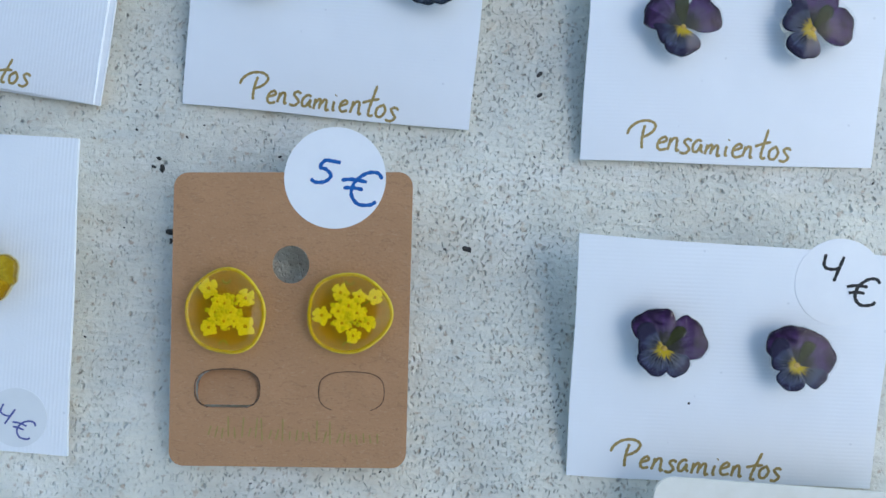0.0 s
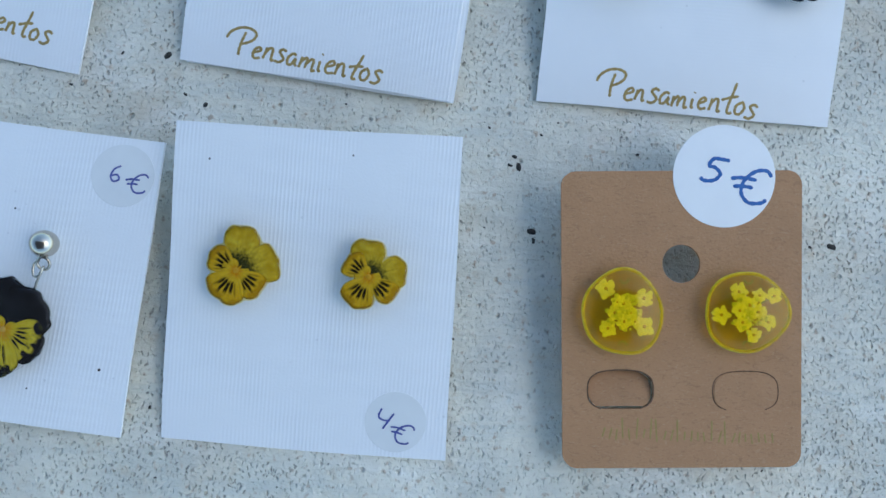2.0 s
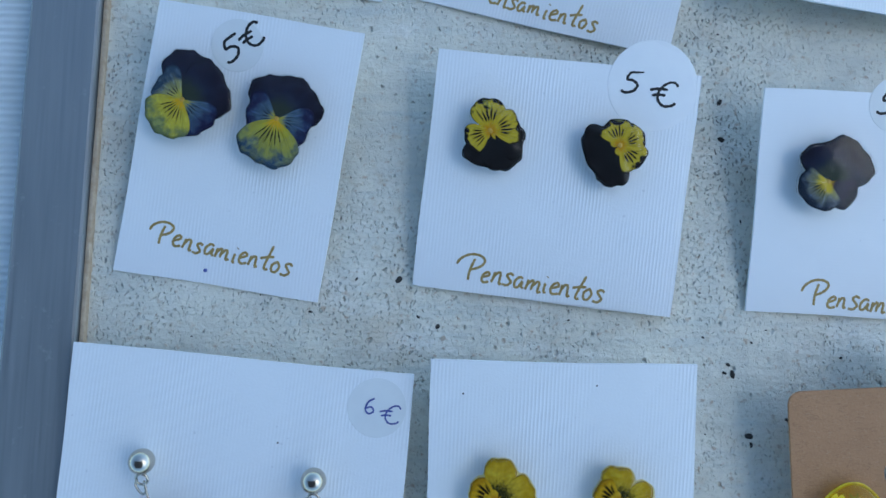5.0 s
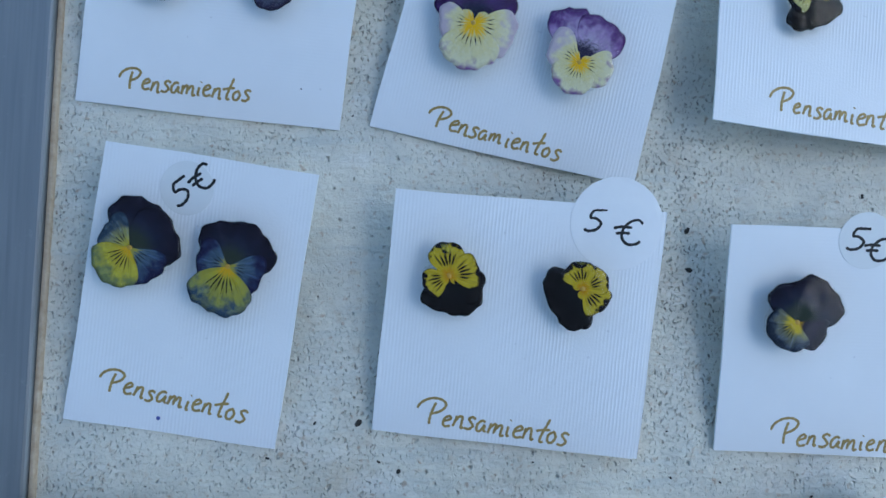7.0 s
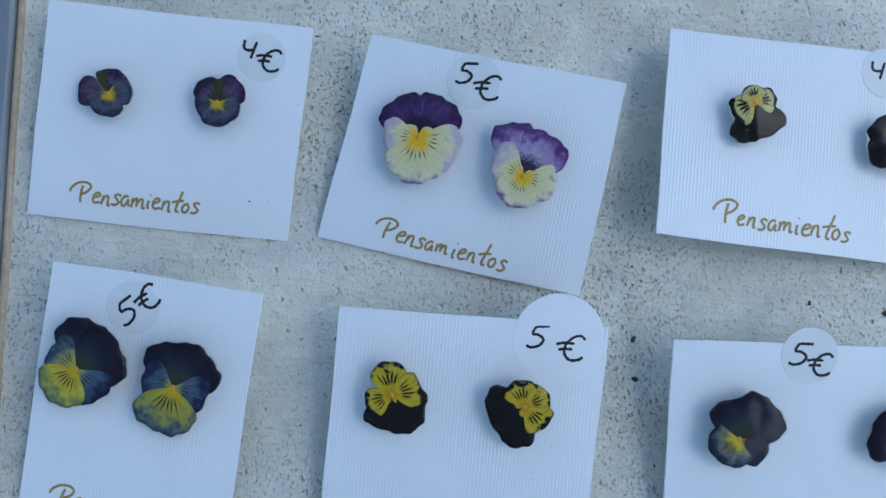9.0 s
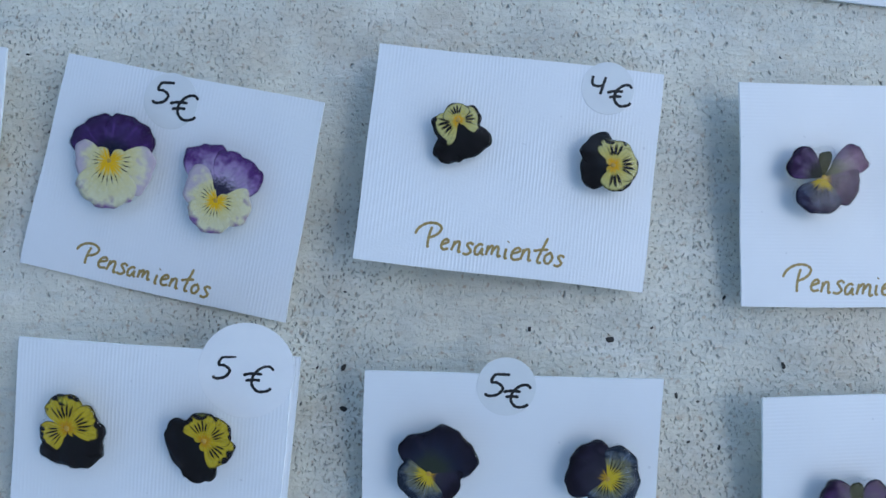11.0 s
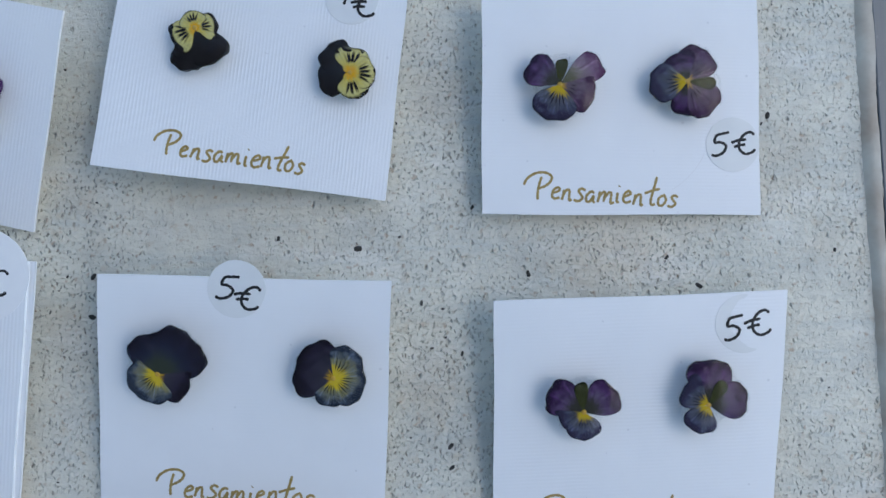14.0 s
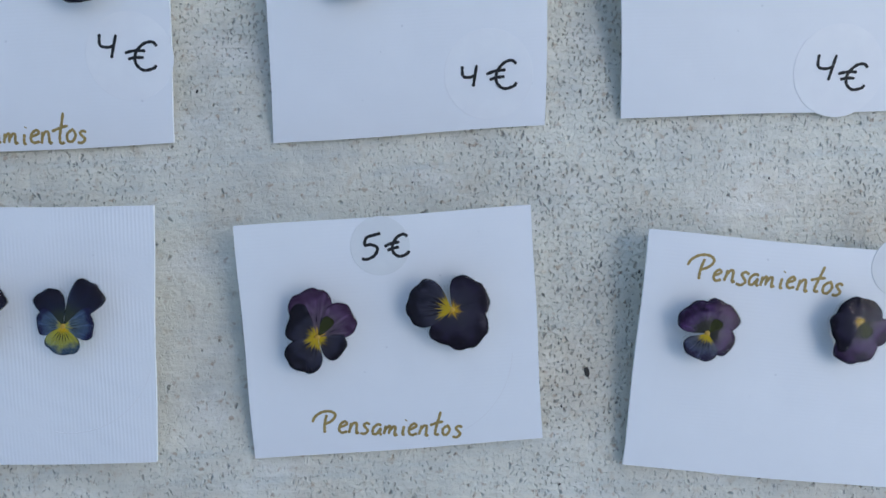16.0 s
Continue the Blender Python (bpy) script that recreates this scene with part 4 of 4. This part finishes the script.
def resin_disc(c, at, r, florets):
    """A yellow resin cabochon with small florets cast in."""
    rnd = random.Random(f"{at}")
    t = thing("stud_earring", POSES[c.name] @ pose(at[0] * MM, at[1] * MM, 0), "round yellow resin earring with pressed florets on kraft card", "earring", "yellow resin earrings")
    ph = [rnd.uniform(0, 6.3) for _ in range(3)]
    n = 72
    levels = [(0.95, 0.6), (1.0, 0.9), (1.0, 1.7), (0.975, 2.0), (0.92, 2.35), (0.84, 2.65), (0.7, 2.95), (0.5, 3.2), (0.28, 3.35), (0.06, 3.4)]
    verts = []
    for s, z in levels:
        for k in range(n):
            a = 2 * math.pi * k / n
            rr = r * s * (1 + 0.034 * math.sin(2 * a + ph[0]) + 0.028 * math.sin(3 * a + ph[1]) + 0.016 * math.sin(5 * a + ph[2]))
            verts.append((rr * math.cos(a), rr * math.sin(a), z))
    faces = [(l * n + k, l * n + (k + 1) % n, (l + 1) * n + (k + 1) % n, (l + 1) * n + k) for l in range(len(levels) - 1) for k in range(n)]
    faces += [tuple(range(n - 1, -1, -1)), tuple(range((len(levels) - 1) * n, len(levels) * n))]
    part("resin_body", mesh_of("resin_body", verts, faces, RESIN_YELLOW, smooth=True), t, "clear yellow resin dome")
    # light gathered in the resin's edge, put in as a bright yellow tube
    rimv, rimf = tube([(r * 0.985 * (1 + 0.034 * math.sin(2 * a + ph[0]) + 0.028 * math.sin(3 * a + ph[1]) + 0.016 * math.sin(5 * a + ph[2])) * math.cos(a), r * 0.985 * (1 + 0.034 * math.sin(2 * a + ph[0]) + 0.028 * math.sin(3 * a + ph[1]) + 0.016 * math.sin(5 * a + ph[2])) * math.sin(a), 1.3) for a in (2 * math.pi * k / 72 for k in range(73))], 0.24, 8)
    part("resin_rim", mesh_of("resin_rim", rimv, rimf, RESIN_EDGE_LIGHT, smooth=True), t, "bright yellow tube for the light gathered in the resin edge")
    for i, (x, y, s) in enumerate(florets):
        v, f = [], []
        z = 1.5 + 0.06 * i
        turn = rnd.uniform(0, 6.3)
        for p in range(5):
            a = turn + 2 * math.pi * p / 5 + rnd.uniform(-0.15, 0.15)
            k = len(v)
            cx, cy = x + 0.60 * s * math.cos(a), y + 0.60 * s * math.sin(a)
            v.append((cx, cy, z + 0.08))
            for q in range(10):
                b = 2 * math.pi * q / 10
                w = 0.50 * s * (1 + 0.20 * math.sin(3 * b + i + p) + rnd.uniform(-0.2, 0.2))
                v.append((cx + w * math.cos(b), cy + w * math.sin(b), z + 0.03 * math.sin(2 * b)))
            f += [(k, k + 1 + q, k + 1 + (q + 1) % 10) for q in range(10)]
        fl = part("floret", mesh_of("floret", v, f, FLORET), t, "pressed yellow floret")
        hv, hf = lathe([(0.2 * s, z + 0.06), (0.12 * s, z + 0.16)], 8, (x, y))
        part("heart", mesh_of("heart", hv, hf, FLORET_HEART), fl)
        v, f = tube([(0, 0, 1.2), (x * 0.5, y * 0.5, 1.25), (x, y, z)], 0.09, 5)
        part("stem", mesh_of("stem", v, f, STEM), t, "thin green floret stem")
    v, f = [], []
    for i in range(70):
        a, q = rnd.uniform(0, 6.3), rnd.uniform(0.1, 2.6)
        x, y, s, z = q * math.cos(a), q * math.sin(a), rnd.uniform(0.15, 0.32), 1.5 + rnd.uniform(0, 0.65)
        k = len(v)
        v.append((x, y, z + 0.1))
        v += [(x + s * (1 + 0.3 * (j % 2)) * math.cos(j * 0.785), y + s * (1 + 0.3 * (j % 2)) * math.sin(j * 0.785), z) for j in range(8)]
        f += [(k, k + 1 + j, k + 1 + (j + 1) % 8) for j in range(8)]
    part("pollen_cluster", mesh_of("pollen_cluster", v, f, POLLEN), t, "cluster of tiny yellow-green buds")
    for sgn in (-1, 1):
        ring = [(0.15 * sgn + 0.55 * math.cos(a), sgn * r * 0.80 + 0.55 * math.sin(a), 1.6) for a in (math.pi * k / 12 + (math.pi if sgn > 0 else 0) for k in range(13))]
        v, f = tube(ring, 0.09, 6)
        part("air_bubble", mesh_of("air_bubble", v, f, STEM), t, "trapped air bubble rim")
    v, f = lathe([(0.9, 0.02), (0.9, 0.6)], 20)
    part("stud_pad", mesh_of("stud_pad", v, f, FLORET_HEART), t, "flat pad behind the resin")
    gap = (POSES[c.name] @ Vector((at[0] * MM, at[1] * MM, 0))).z / MM
    v, f = lathe([(1.5, -gap + 0.1), (1.7, -gap * 0.6), (1.2, -0.46)], 14)
    part("clutch", mesh_of("clutch", v, f, SILICONE, smooth=True), t, "milky silicone clutch behind the card")


POLLEN = plain_material("yellow_green_buds", (0.50, 0.52, 0.12), (0.86, 0.80, 0.22), 0.5, 0, 1.0)
RESIN_EDGE_LIGHT = plain_material("yellow_resin_rim", (0.50, 0.37, 0.008), (0.72, 0.58, 0.03), 0.10, 0, 0.9)


c = earring_card('A1', pose(0.0016, -0.0096, 0.0024, 3.77, 0.21, -6.17), [(-0.1, -0.1, 0.01), (50.1, 0.0, -0.00), (49.3, 41.1, -0.35), (-1.8, 40.2, -0.87)])
pansy(c, (17.83, 11.10), [(146, 9.0, 34, 'black'), (101, 8.4, 48, 'black'), (59, 5.8, 40, 'black'), (210, 5.3, 36, 'yellow_face'), (28, 5.0, 50, 'yellow_face'), (292, 5.9, 42, 'yellow_face')], ((11.70, 24.75), (12.00, 22.20), (13.30, 19.30)))
pansy(c, (33.10, 12.50), [(107, 7.5, 38, 'black'), (44, 7.0, 46, 'black'), (333, 6.3, 30, 'black'), (160, 5.1, 36, 'yellow_face'), (343, 5.4, 40, 'yellow_face'), (254, 6.7, 46, 'yellow_face')], ((36.55, 24.70), (36.80, 22.05), (36.10, 19.00)))
sticker(c, (44.26, 35.64), 4.40, 'clear', '6', (-0.97, 0.10, 2.56), (2.03, -0.72, 2.72), -2, 'ballpoint')
c = earring_card('A2', pose(0.0566, -0.0149, 0.0005, 9.52, 0.05, -2.50), [(-0.2, -0.2, 0.04), (39.5, -0.1, 0.05), (38.1, 44.8, 0.12), (-1.0, 43.7, 0.01)])
pansy(c, (9.28, 24.29), [(84, 6.4, 36, 'gold'), (18, 6.3, 38, 'gold'), (150, 4.5, 36, 'golden_face'), (322, 4.7, 36, 'golden_face'), (242, 5.0, 50, 'golden_face')])
pansy(c, (27.01, 24.95), [(95, 5.4, 42, 'gold'), (14, 5.5, 38, 'gold'), (144, 4.2, 38, 'golden_face'), (324, 4.8, 30, 'golden_face'), (243, 4.8, 44, 'golden_face')])
sticker(c, (32.13, 4.93), 4.27, 'clear', '4', (-1.67, 0.30, 2.86), (0.91, -1.37, 2.86), -19, 'ballpoint')
c = earring_card('A3', pose(0.1119, -0.0164, 0.0033, 5.40, 0.01, 2.51), [(0.0, 0.0), (32.5, 0.0), (33.2, 40.5), (0.0, 40.3)])
sticker(c, (22.40, 39.66), 7.06, 'white', '5', (-1.48, 0.95, 3.48), (3.59, -1.30, 4.83), -15, 'blue_marker')
resin_disc(c, (7.95, 21.16), 5.55, [(-2.3, 3.2, 1.26), (2.8, 1.9, 1.26), (2.8, -1.9, 1.26), (-2.1, -2.1, 1.12), (0.0, 1.2, 1.03), (-1.2, -0.0, 1.03), (0.9, 0.0, 1.03), (0.0, -1.2, 1.03), (-0.9, 1.4, 0.84), (1.4, -1.2, 0.75)])
resin_disc(c, (24.72, 21.10), 5.52, [(-1.1, 2.8, 1.17), (3.6, 2.2, 1.03), (-3.6, -0.3, 1.17), (2.7, -1.3, 1.03), (0.7, -3.0, 1.03), (-0.8, -1.3, 1.17), (1.5, 2.3, 0.94), (0.1, 1.0, 1.22), (1.3, 0.1, 1.03), (-1.3, 0.3, 1.03)])
c = earring_card('A4', pose(0.1666, -0.0152, 0.0006, 11.97, 0.27, 0.71), [(0.0, 0.0, 0.00), (41.9, 0.0, 0.00), (42.9, 32.3, 0.00), (0.2, 33.8, 0.00)])
pansy(c, (11.68, 19.02), [(117, 5.9, 38, 'plum'), (23, 6.3, 36, 'plum'), (164, 3.4, 36, 'slate'), (51, 4.1, 15, 'olive'), (311, 4.7, 25, 'slate'), (234, 4.2, 38, 'slate')])
pansy(c, (29.36, 17.46), [(111, 5.7, 44, 'plum'), (32, 5.7, 42, 'plum'), (158, 3.6, 34, 'slate'), (62, 4.0, 16, 'olive'), (327, 4.8, 20, 'slate'), (252, 3.7, 38, 'slate')])
sticker(c, (35.28, 28.50), 5.93, 'white', '4', (-1.11, 1.89, 3.82), (3.18, -1.00, 3.82), -7, 'black_marker')
word(c, (7.45, 1.65), 21.95, -2.7)
c = earring_card('B1', pose(0.0073, 0.0415, 0.0005, 9.09, -0.01, -8.27), [(0.3, 0.3, -0.05), (32.7, 0.0, -0.01), (33.9, 42.3, 0.47), (1.8, 42.9, -0.08)])
pansy(c, (8.35, 27.74), [(83, 8.1, 44, 'ink'), (28, 7.8, 46, 'ink'), (147, 5.3, 36, 'sea_yellow'), (312, 6.2, 38, 'sea'), (235, 6.7, 48, 'lemon')])
pansy(c, (22.95, 26.99), [(107, 7.3, 40, 'ink'), (46, 7.7, 44, 'ink'), (168, 5.2, 38, 'sea'), (343, 5.7, 38, 'sea'), (259, 7.9, 50, 'lemon_edge')])
sticker(c, (14.79, 37.53), 4.06, 'clear', '5', (-0.85, -0.70, 3.45), (1.75, 1.75, 3.45), 36, 'black_marker')
word(c, (6.34, 5.53), 21.11, -5.6)
c = earring_card('B2', pose(0.0545, 0.0394, 0.0009, 9.19, 0.19, -5.83), [(-0.1, 0.2, 0.10), (40.0, -0.4, 0.83), (40.6, 37.8, 0.00), (0.2, 37.2, 0.34)])
pansy(c, (9.28, 25.10), [(254, 6.1, 44, 'black'), (307, 6.9, 44, 'black'), (347, 5.8, 36, 'black'), (103, 5.3, 42, 'yellow_face'), (20, 5.0, 40, 'yellow_face'), (208, 4.3, 38, 'yellow_face')])
pansy(c, (29.20, 25.12), [(175, 6.2, 38, 'black'), (220, 6.0, 34, 'black'), (264, 6.9, 34, 'black'), (324, 4.9, 38, 'yellow_face'), (36, 4.3, 42, 'yellow_face'), (109, 4.3, 46, 'yellow_face')])
sticker(c, (33.85, 35.15), 7.08, 'white', '5', (-3.41, 0.22, 3.34), (1.78, -0.95, 3.85), -2, 'black_marker')
word(c, (7.97, 2.19), 21.55, -4.0)
c = earring_card('B3', pose(0.1076, 0.0359, 0.0005, 10.85, -0.46, -2.78), [(-0.1, -0.1, 0.21), (43.2, -0.2, 0.03), (43.4, 35.3, 0.08), (-0.1, 35.0, 0.04)])
pansy(c, (9.79, 20.87), [(107, 6.6, 40, 'ink'), (47, 8.0, 44, 'ink'), (325, 5.3, 32, 'night'), (225, 4.9, 62, 'moon')])
pansy(c, (35.53, 21.14), [(130, 6.5, 34, 'night'), (186, 6.4, 32, 'night'), (256, 4.7, 28, 'moon'), (52, 5.4, 36, 'moon'), (334, 5.1, 46, 'moon')])
sticker(c, (20.63, 33.45), 4.32, 'clear', '5', (-1.51, 0.26, 3.44), (1.53, -1.15, 3.44), -5, 'black_marker')
word(c, (9.97, 1.41), 21.87, -3.0)
c = earring_card('B4', pose(0.1677, 0.0298, 0.0014, 6.99, 1.39, 1.32), [(-0.5, -0.0, -0.01), (42.3, 0.0, 0.00), (45.5, 35.6, -0.03), (0.8, 35.7, -0.01)])
pansy(c, (13.22, 19.10), [(147, 6.5, 32, 'plum'), (31, 6.2, 34, 'plum'), (95, 4.6, 17, 'olive'), (202, 3.8, 22, 'slate'), (270, 4.4, 44, 'slate')])
pansy(c, (31.81, 19.34), [(86, 7.2, 36, 'plum'), (5, 6.4, 32, 'plum'), (147, 4.7, 32, 'slate'), (52, 4.4, 17, 'olive'), (243, 4.7, 40, 'slate')])
sticker(c, (38.51, 30.85), 4.47, 'clear', '5', (-1.79, -0.59, 3.42), (2.09, -0.07, 3.65), 5, 'black_marker')
word(c, (7.92, 1.94), 21.96, -3.2)
c = earring_card('C1', pose(0.0069, 0.0914, 0.0005, 9.19, -0.00, -6.58), [(0.0, 0.0, 0.00), (42.3, 0.0, 0.00), (43.3, 34.4, 0.00), (1.1, 34.4, 0.00)])
pansy(c, (12.80, 20.37), [(73, 4.2, 45, 'plum'), (178, 5.3, 34, 'mauve'), (113, 4.0, 17, 'olive'), (14, 4.0, 38, 'slate'), (267, 3.9, 50, 'slate')])
pansy(c, (29.93, 20.80), [(136, 4.6, 34, 'plum'), (46, 5.2, 36, 'plum'), (91, 4.0, 17, 'olive'), (201, 3.6, 34, 'slate'), (341, 3.9, 34, 'slate'), (270, 4.1, 42, 'slate')])
sticker(c, (35.58, 29.00), 3.87, 'clear', '4', (-2.01, 0.95, 3.00), (1.12, -0.29, 3.49), -5, 'black_marker')
word(c, (8.12, 2.96), 19.34, 0.4)
c = earring_card('C2', pose(0.0536, 0.0872, 0.0007, 8.10, -0.69, -13.04), [(0.2, 0.1, -0.22), (43.7, -0.1, 0.27), (43.3, 34.2, 1.77), (2.2, 33.8, -0.05)])
pansy(c, (13.03, 18.95), [(134, 7.7, 42, 'royal'), (59, 8.2, 42, 'royal'), (199, 5.8, 42, 'cream'), (350, 7.4, 38, 'cream'), (272, 7.7, 48, 'cream_tip')])
pansy(c, (30.41, 16.41), [(117, 9.4, 30, 'lilac'), (60, 8.6, 38, 'lilac'), (158, 5.7, 36, 'cream'), (350, 5.7, 38, 'cream_tip'), (256, 5.3, 54, 'cream_tip')])
sticker(c, (19.73, 29.80), 4.30, 'clear', '5', (-1.50, 1.01, 3.33), (2.21, -0.53, 3.87), 1, 'black_marker')
word(c, (10.27, 2.42), 20.61, -3.6)
c = earring_card('C3', pose(0.1075, 0.0871, 0.0034, 4.63, 1.32, -7.47), [(-0.2, -0.1, 3.28), (44.3, -0.1, 0.49), (44.0, 34.0, -0.28), (-0.5, 33.5, -0.51)])
pansy(c, (12.98, 22.37), [(261, 7.1, 32, 'black'), (314, 6.5, 38, 'black'), (211, 4.4, 40, 'black'), (25, 3.7, 40, 'black'), (115, 2.8, 44, 'black'), (212, 3.8, 36, 'pale_face'), (21, 3.1, 36, 'pale_face'), (113, 2.7, 48, 'pale_face')])
pansy(c, (36.99, 18.44), [(137, 6.0, 40, 'black'), (207, 5.4, 42, 'black'), (301, 4.3, 34, 'black'), (1, 4.1, 30, 'black'), (83, 4.2, 40, 'pale_face'), (294, 4.1, 40, 'pale_face'), (7, 4.0, 40, 'pale_face')])
sticker(c, (35.47, 30.67), 4.13, 'clear', '4', (-1.59, 0.31, 3.10), (1.92, -0.85, 3.41), 1, 'black_marker')
word(c, (10.15, 2.82), 21.04, -0.9)
c = earring_card('C4', pose(0.1664, 0.0789, 0.0016, 3.21, 0.74, -0.95), [(0.0, -0.0, 1.27), (44.1, 0.0, -0.00), (44.0, 34.4, 0.04), (-0.0, 34.6, 1.81)])
pansy(c, (11.79, 19.67), [(145, 6.3, 30, 'plum'), (31, 8.0, 21, 'rose'), (336, 6.1, 30, 'mauve'), (85, 4.3, 17, 'olive'), (253, 6.0, 42, 'slate')])
pansy(c, (31.64, 20.43), [(63, 6.2, 38, 'mauve'), (120, 4.8, 36, 'plum'), (263, 5.6, 26, 'plum'), (312, 6.6, 32, 'mauve'), (355, 4.7, 16, 'olive'), (184, 6.2, 36, 'slate')])
sticker(c, (39.71, 11.14), 4.33, 'clear', '5', (-2.13, -0.01, 3.39), (1.67, 0.25, 3.39), 6, 'black_marker')
word(c, (8.11, 2.55), 22.37, -3.4)
c = earring_card('D1', pose(0.0556, 0.1362, 0.0008, 8.78, -0.00, -1.62), [(0.0, 0.0, 0.00), (43.3, 0.5, 1.78), (44.6, 37.2, 0.03), (2.2, 37.4, 0.00)])
pansy(c, (32.37, 20.98), [(115, 5.9, 26, 'ink'), (50, 8.0, 21, 'ink'), (169, 4.0, 32, 'sea'), (359, 4.5, 32, 'sea'), (261, 4.3, 44, 'lemon_edge')])
pansy(c, (19.40, 22.05), [(111, 5.1, 32, 'ink'), (45, 6.4, 26, 'ink'), (173, 4.0, 43, 'sea'), (345, 4.0, 44, 'sea'), (261, 4.6, 60, 'lemon_edge')])
c = earring_card('D2', pose(0.1125, 0.1345, 0.0012, 9.36, 1.10, 1.38), [(0.0, 0.0, -0.27), (42.1, 0.2, 0.78), (42.1, 34.4, -0.02), (0.5, 34.2, 0.05)])
pansy(c, (11.07, 18.27), [(100, 7.2, 32, 'mauve'), (30, 6.3, 29, 'mauve'), (147, 4.8, 32, 'dusk'), (52, 3.6, 17, 'olive'), (323, 4.4, 30, 'dusk'), (232, 5.9, 36, 'dusk')])
pansy(c, (29.98, 20.88), [(32, 5.7, 46, 'night'), (300, 6.6, 40, 'night'), (250, 5.3, 28, 'night'), (164, 6.7, 40, 'dusk')])
sticker(c, (20.56, 30.14), 4.19, 'clear', '5', (-1.40, -0.03, 3.26), (2.33, -0.15, 3.03), 5, 'black_marker')
word(c, (10.04, 3.42), 20.15, -5.7)
c = earring_card('D3', pose(0.1663, 0.1311, 0.0008, 7.16, 0.40, -7.77), [(-0.2, 0.1, 0.55), (41.5, -0.1, 0.01), (41.3, 34.8, 0.00), (-0.3, 34.8, 0.01)])
pansy(c, (8.74, 21.15), [(132, 5.1, 38, 'plum'), (56, 5.5, 38, 'plum'), (336, 4.4, 32, 'plum'), (51, 2.7, 22, 'olive'), (252, 4.3, 42, 'slate')])
pansy(c, (30.01, 24.68), [(341, 5.4, 26, 'plum'), (270, 6.5, 36, 'plum'), (135, 3.8, 50, 'night'), (57, 3.7, 38, 'night'), (309, 2.8, 24, 'olive'), (206, 4.5, 38, 'night')])
sticker(c, (36.32, 32.72), 4.36, 'clear', '4', (-1.27, 0.33, 3.21), (1.27, -1.81, 3.03), -7, 'ballpoint')
word(c, (7.00, 28.50), 21.01, -1.5)
c = earring_card('E1', pose(0.0597, 0.1811, 0.0008, 10.90, -0.00, 0.54), [(0.0, 0.0, 0.00), (42.6, -0.1, 0.02), (45.5, 35.4, 0.00), (3.0, 35.4, 0.00)])
pansy(c, (32.27, 23.32), [(112, 5.3, 60, 'black'), (45, 5.4, 60, 'black'), (183, 4.0, 60, 'night'), (349, 4.2, 60, 'night'), (266, 3.8, 60, 'ink')])
sticker(c, (37.71, 12.56), 6.28, 'white', '4', (-2.99, 1.55, 3.63), (1.67, 0.06, 4.03), -5, 'black_marker')
word(c, (8.27, 1.37), 21.54, -1.9)
c = earring_card('E2', pose(0.1168, 0.1807, 0.0008, 10.78, -0.00, 1.46), [(0.1, 0.0, -0.01), (40.5, -0.0, 0.01), (42.8, 35.4, 0.00), (2.3, 35.4, 0.00)])
pansy(c, (13.26, 22.98), [(115, 5.7, 60, 'plum'), (49, 5.7, 60, 'plum'), (180, 3.9, 60, 'slate'), (349, 4.2, 60, 'slate'), (270, 3.8, 60, 'slate')])
sticker(c, (32.51, 7.85), 6.53, 'white', '4', (-2.90, -0.06, 3.30), (1.89, -0.13, 3.97), 2, 'black_marker')
c = earring_card('E3', pose(0.1686, 0.1823, 0.0008, 10.99, 0.00, -0.82), [(0.1, 0.0, -0.00), (42.0, 0.0, 0.00), (41.6, 35.5, 0.00), (-0.4, 35.5, 0.00)])
sticker(c, (32.20, 5.96), 6.72, 'white', '4', (-1.93, 0.45, 4.03), (2.10, -0.87, 3.78), -5, 'black_marker')

# the cream card whose corner lies over the lower right card
cc = thing("earring_card", pose(0.1765, -0.0590, 0.0030, 4.0, 0, -1.0), "cream card with rounded corners overlapping a white card", "jewellery card", "earring cards on the board")
v, f = slab(rounded([(0, 0), (38, 0), (38, 45.6), (0, 45.6)], 2.6), 0.0, -0.45)
part("card_sheet", mesh_of("card_sheet", v, f, CREAM), cc)
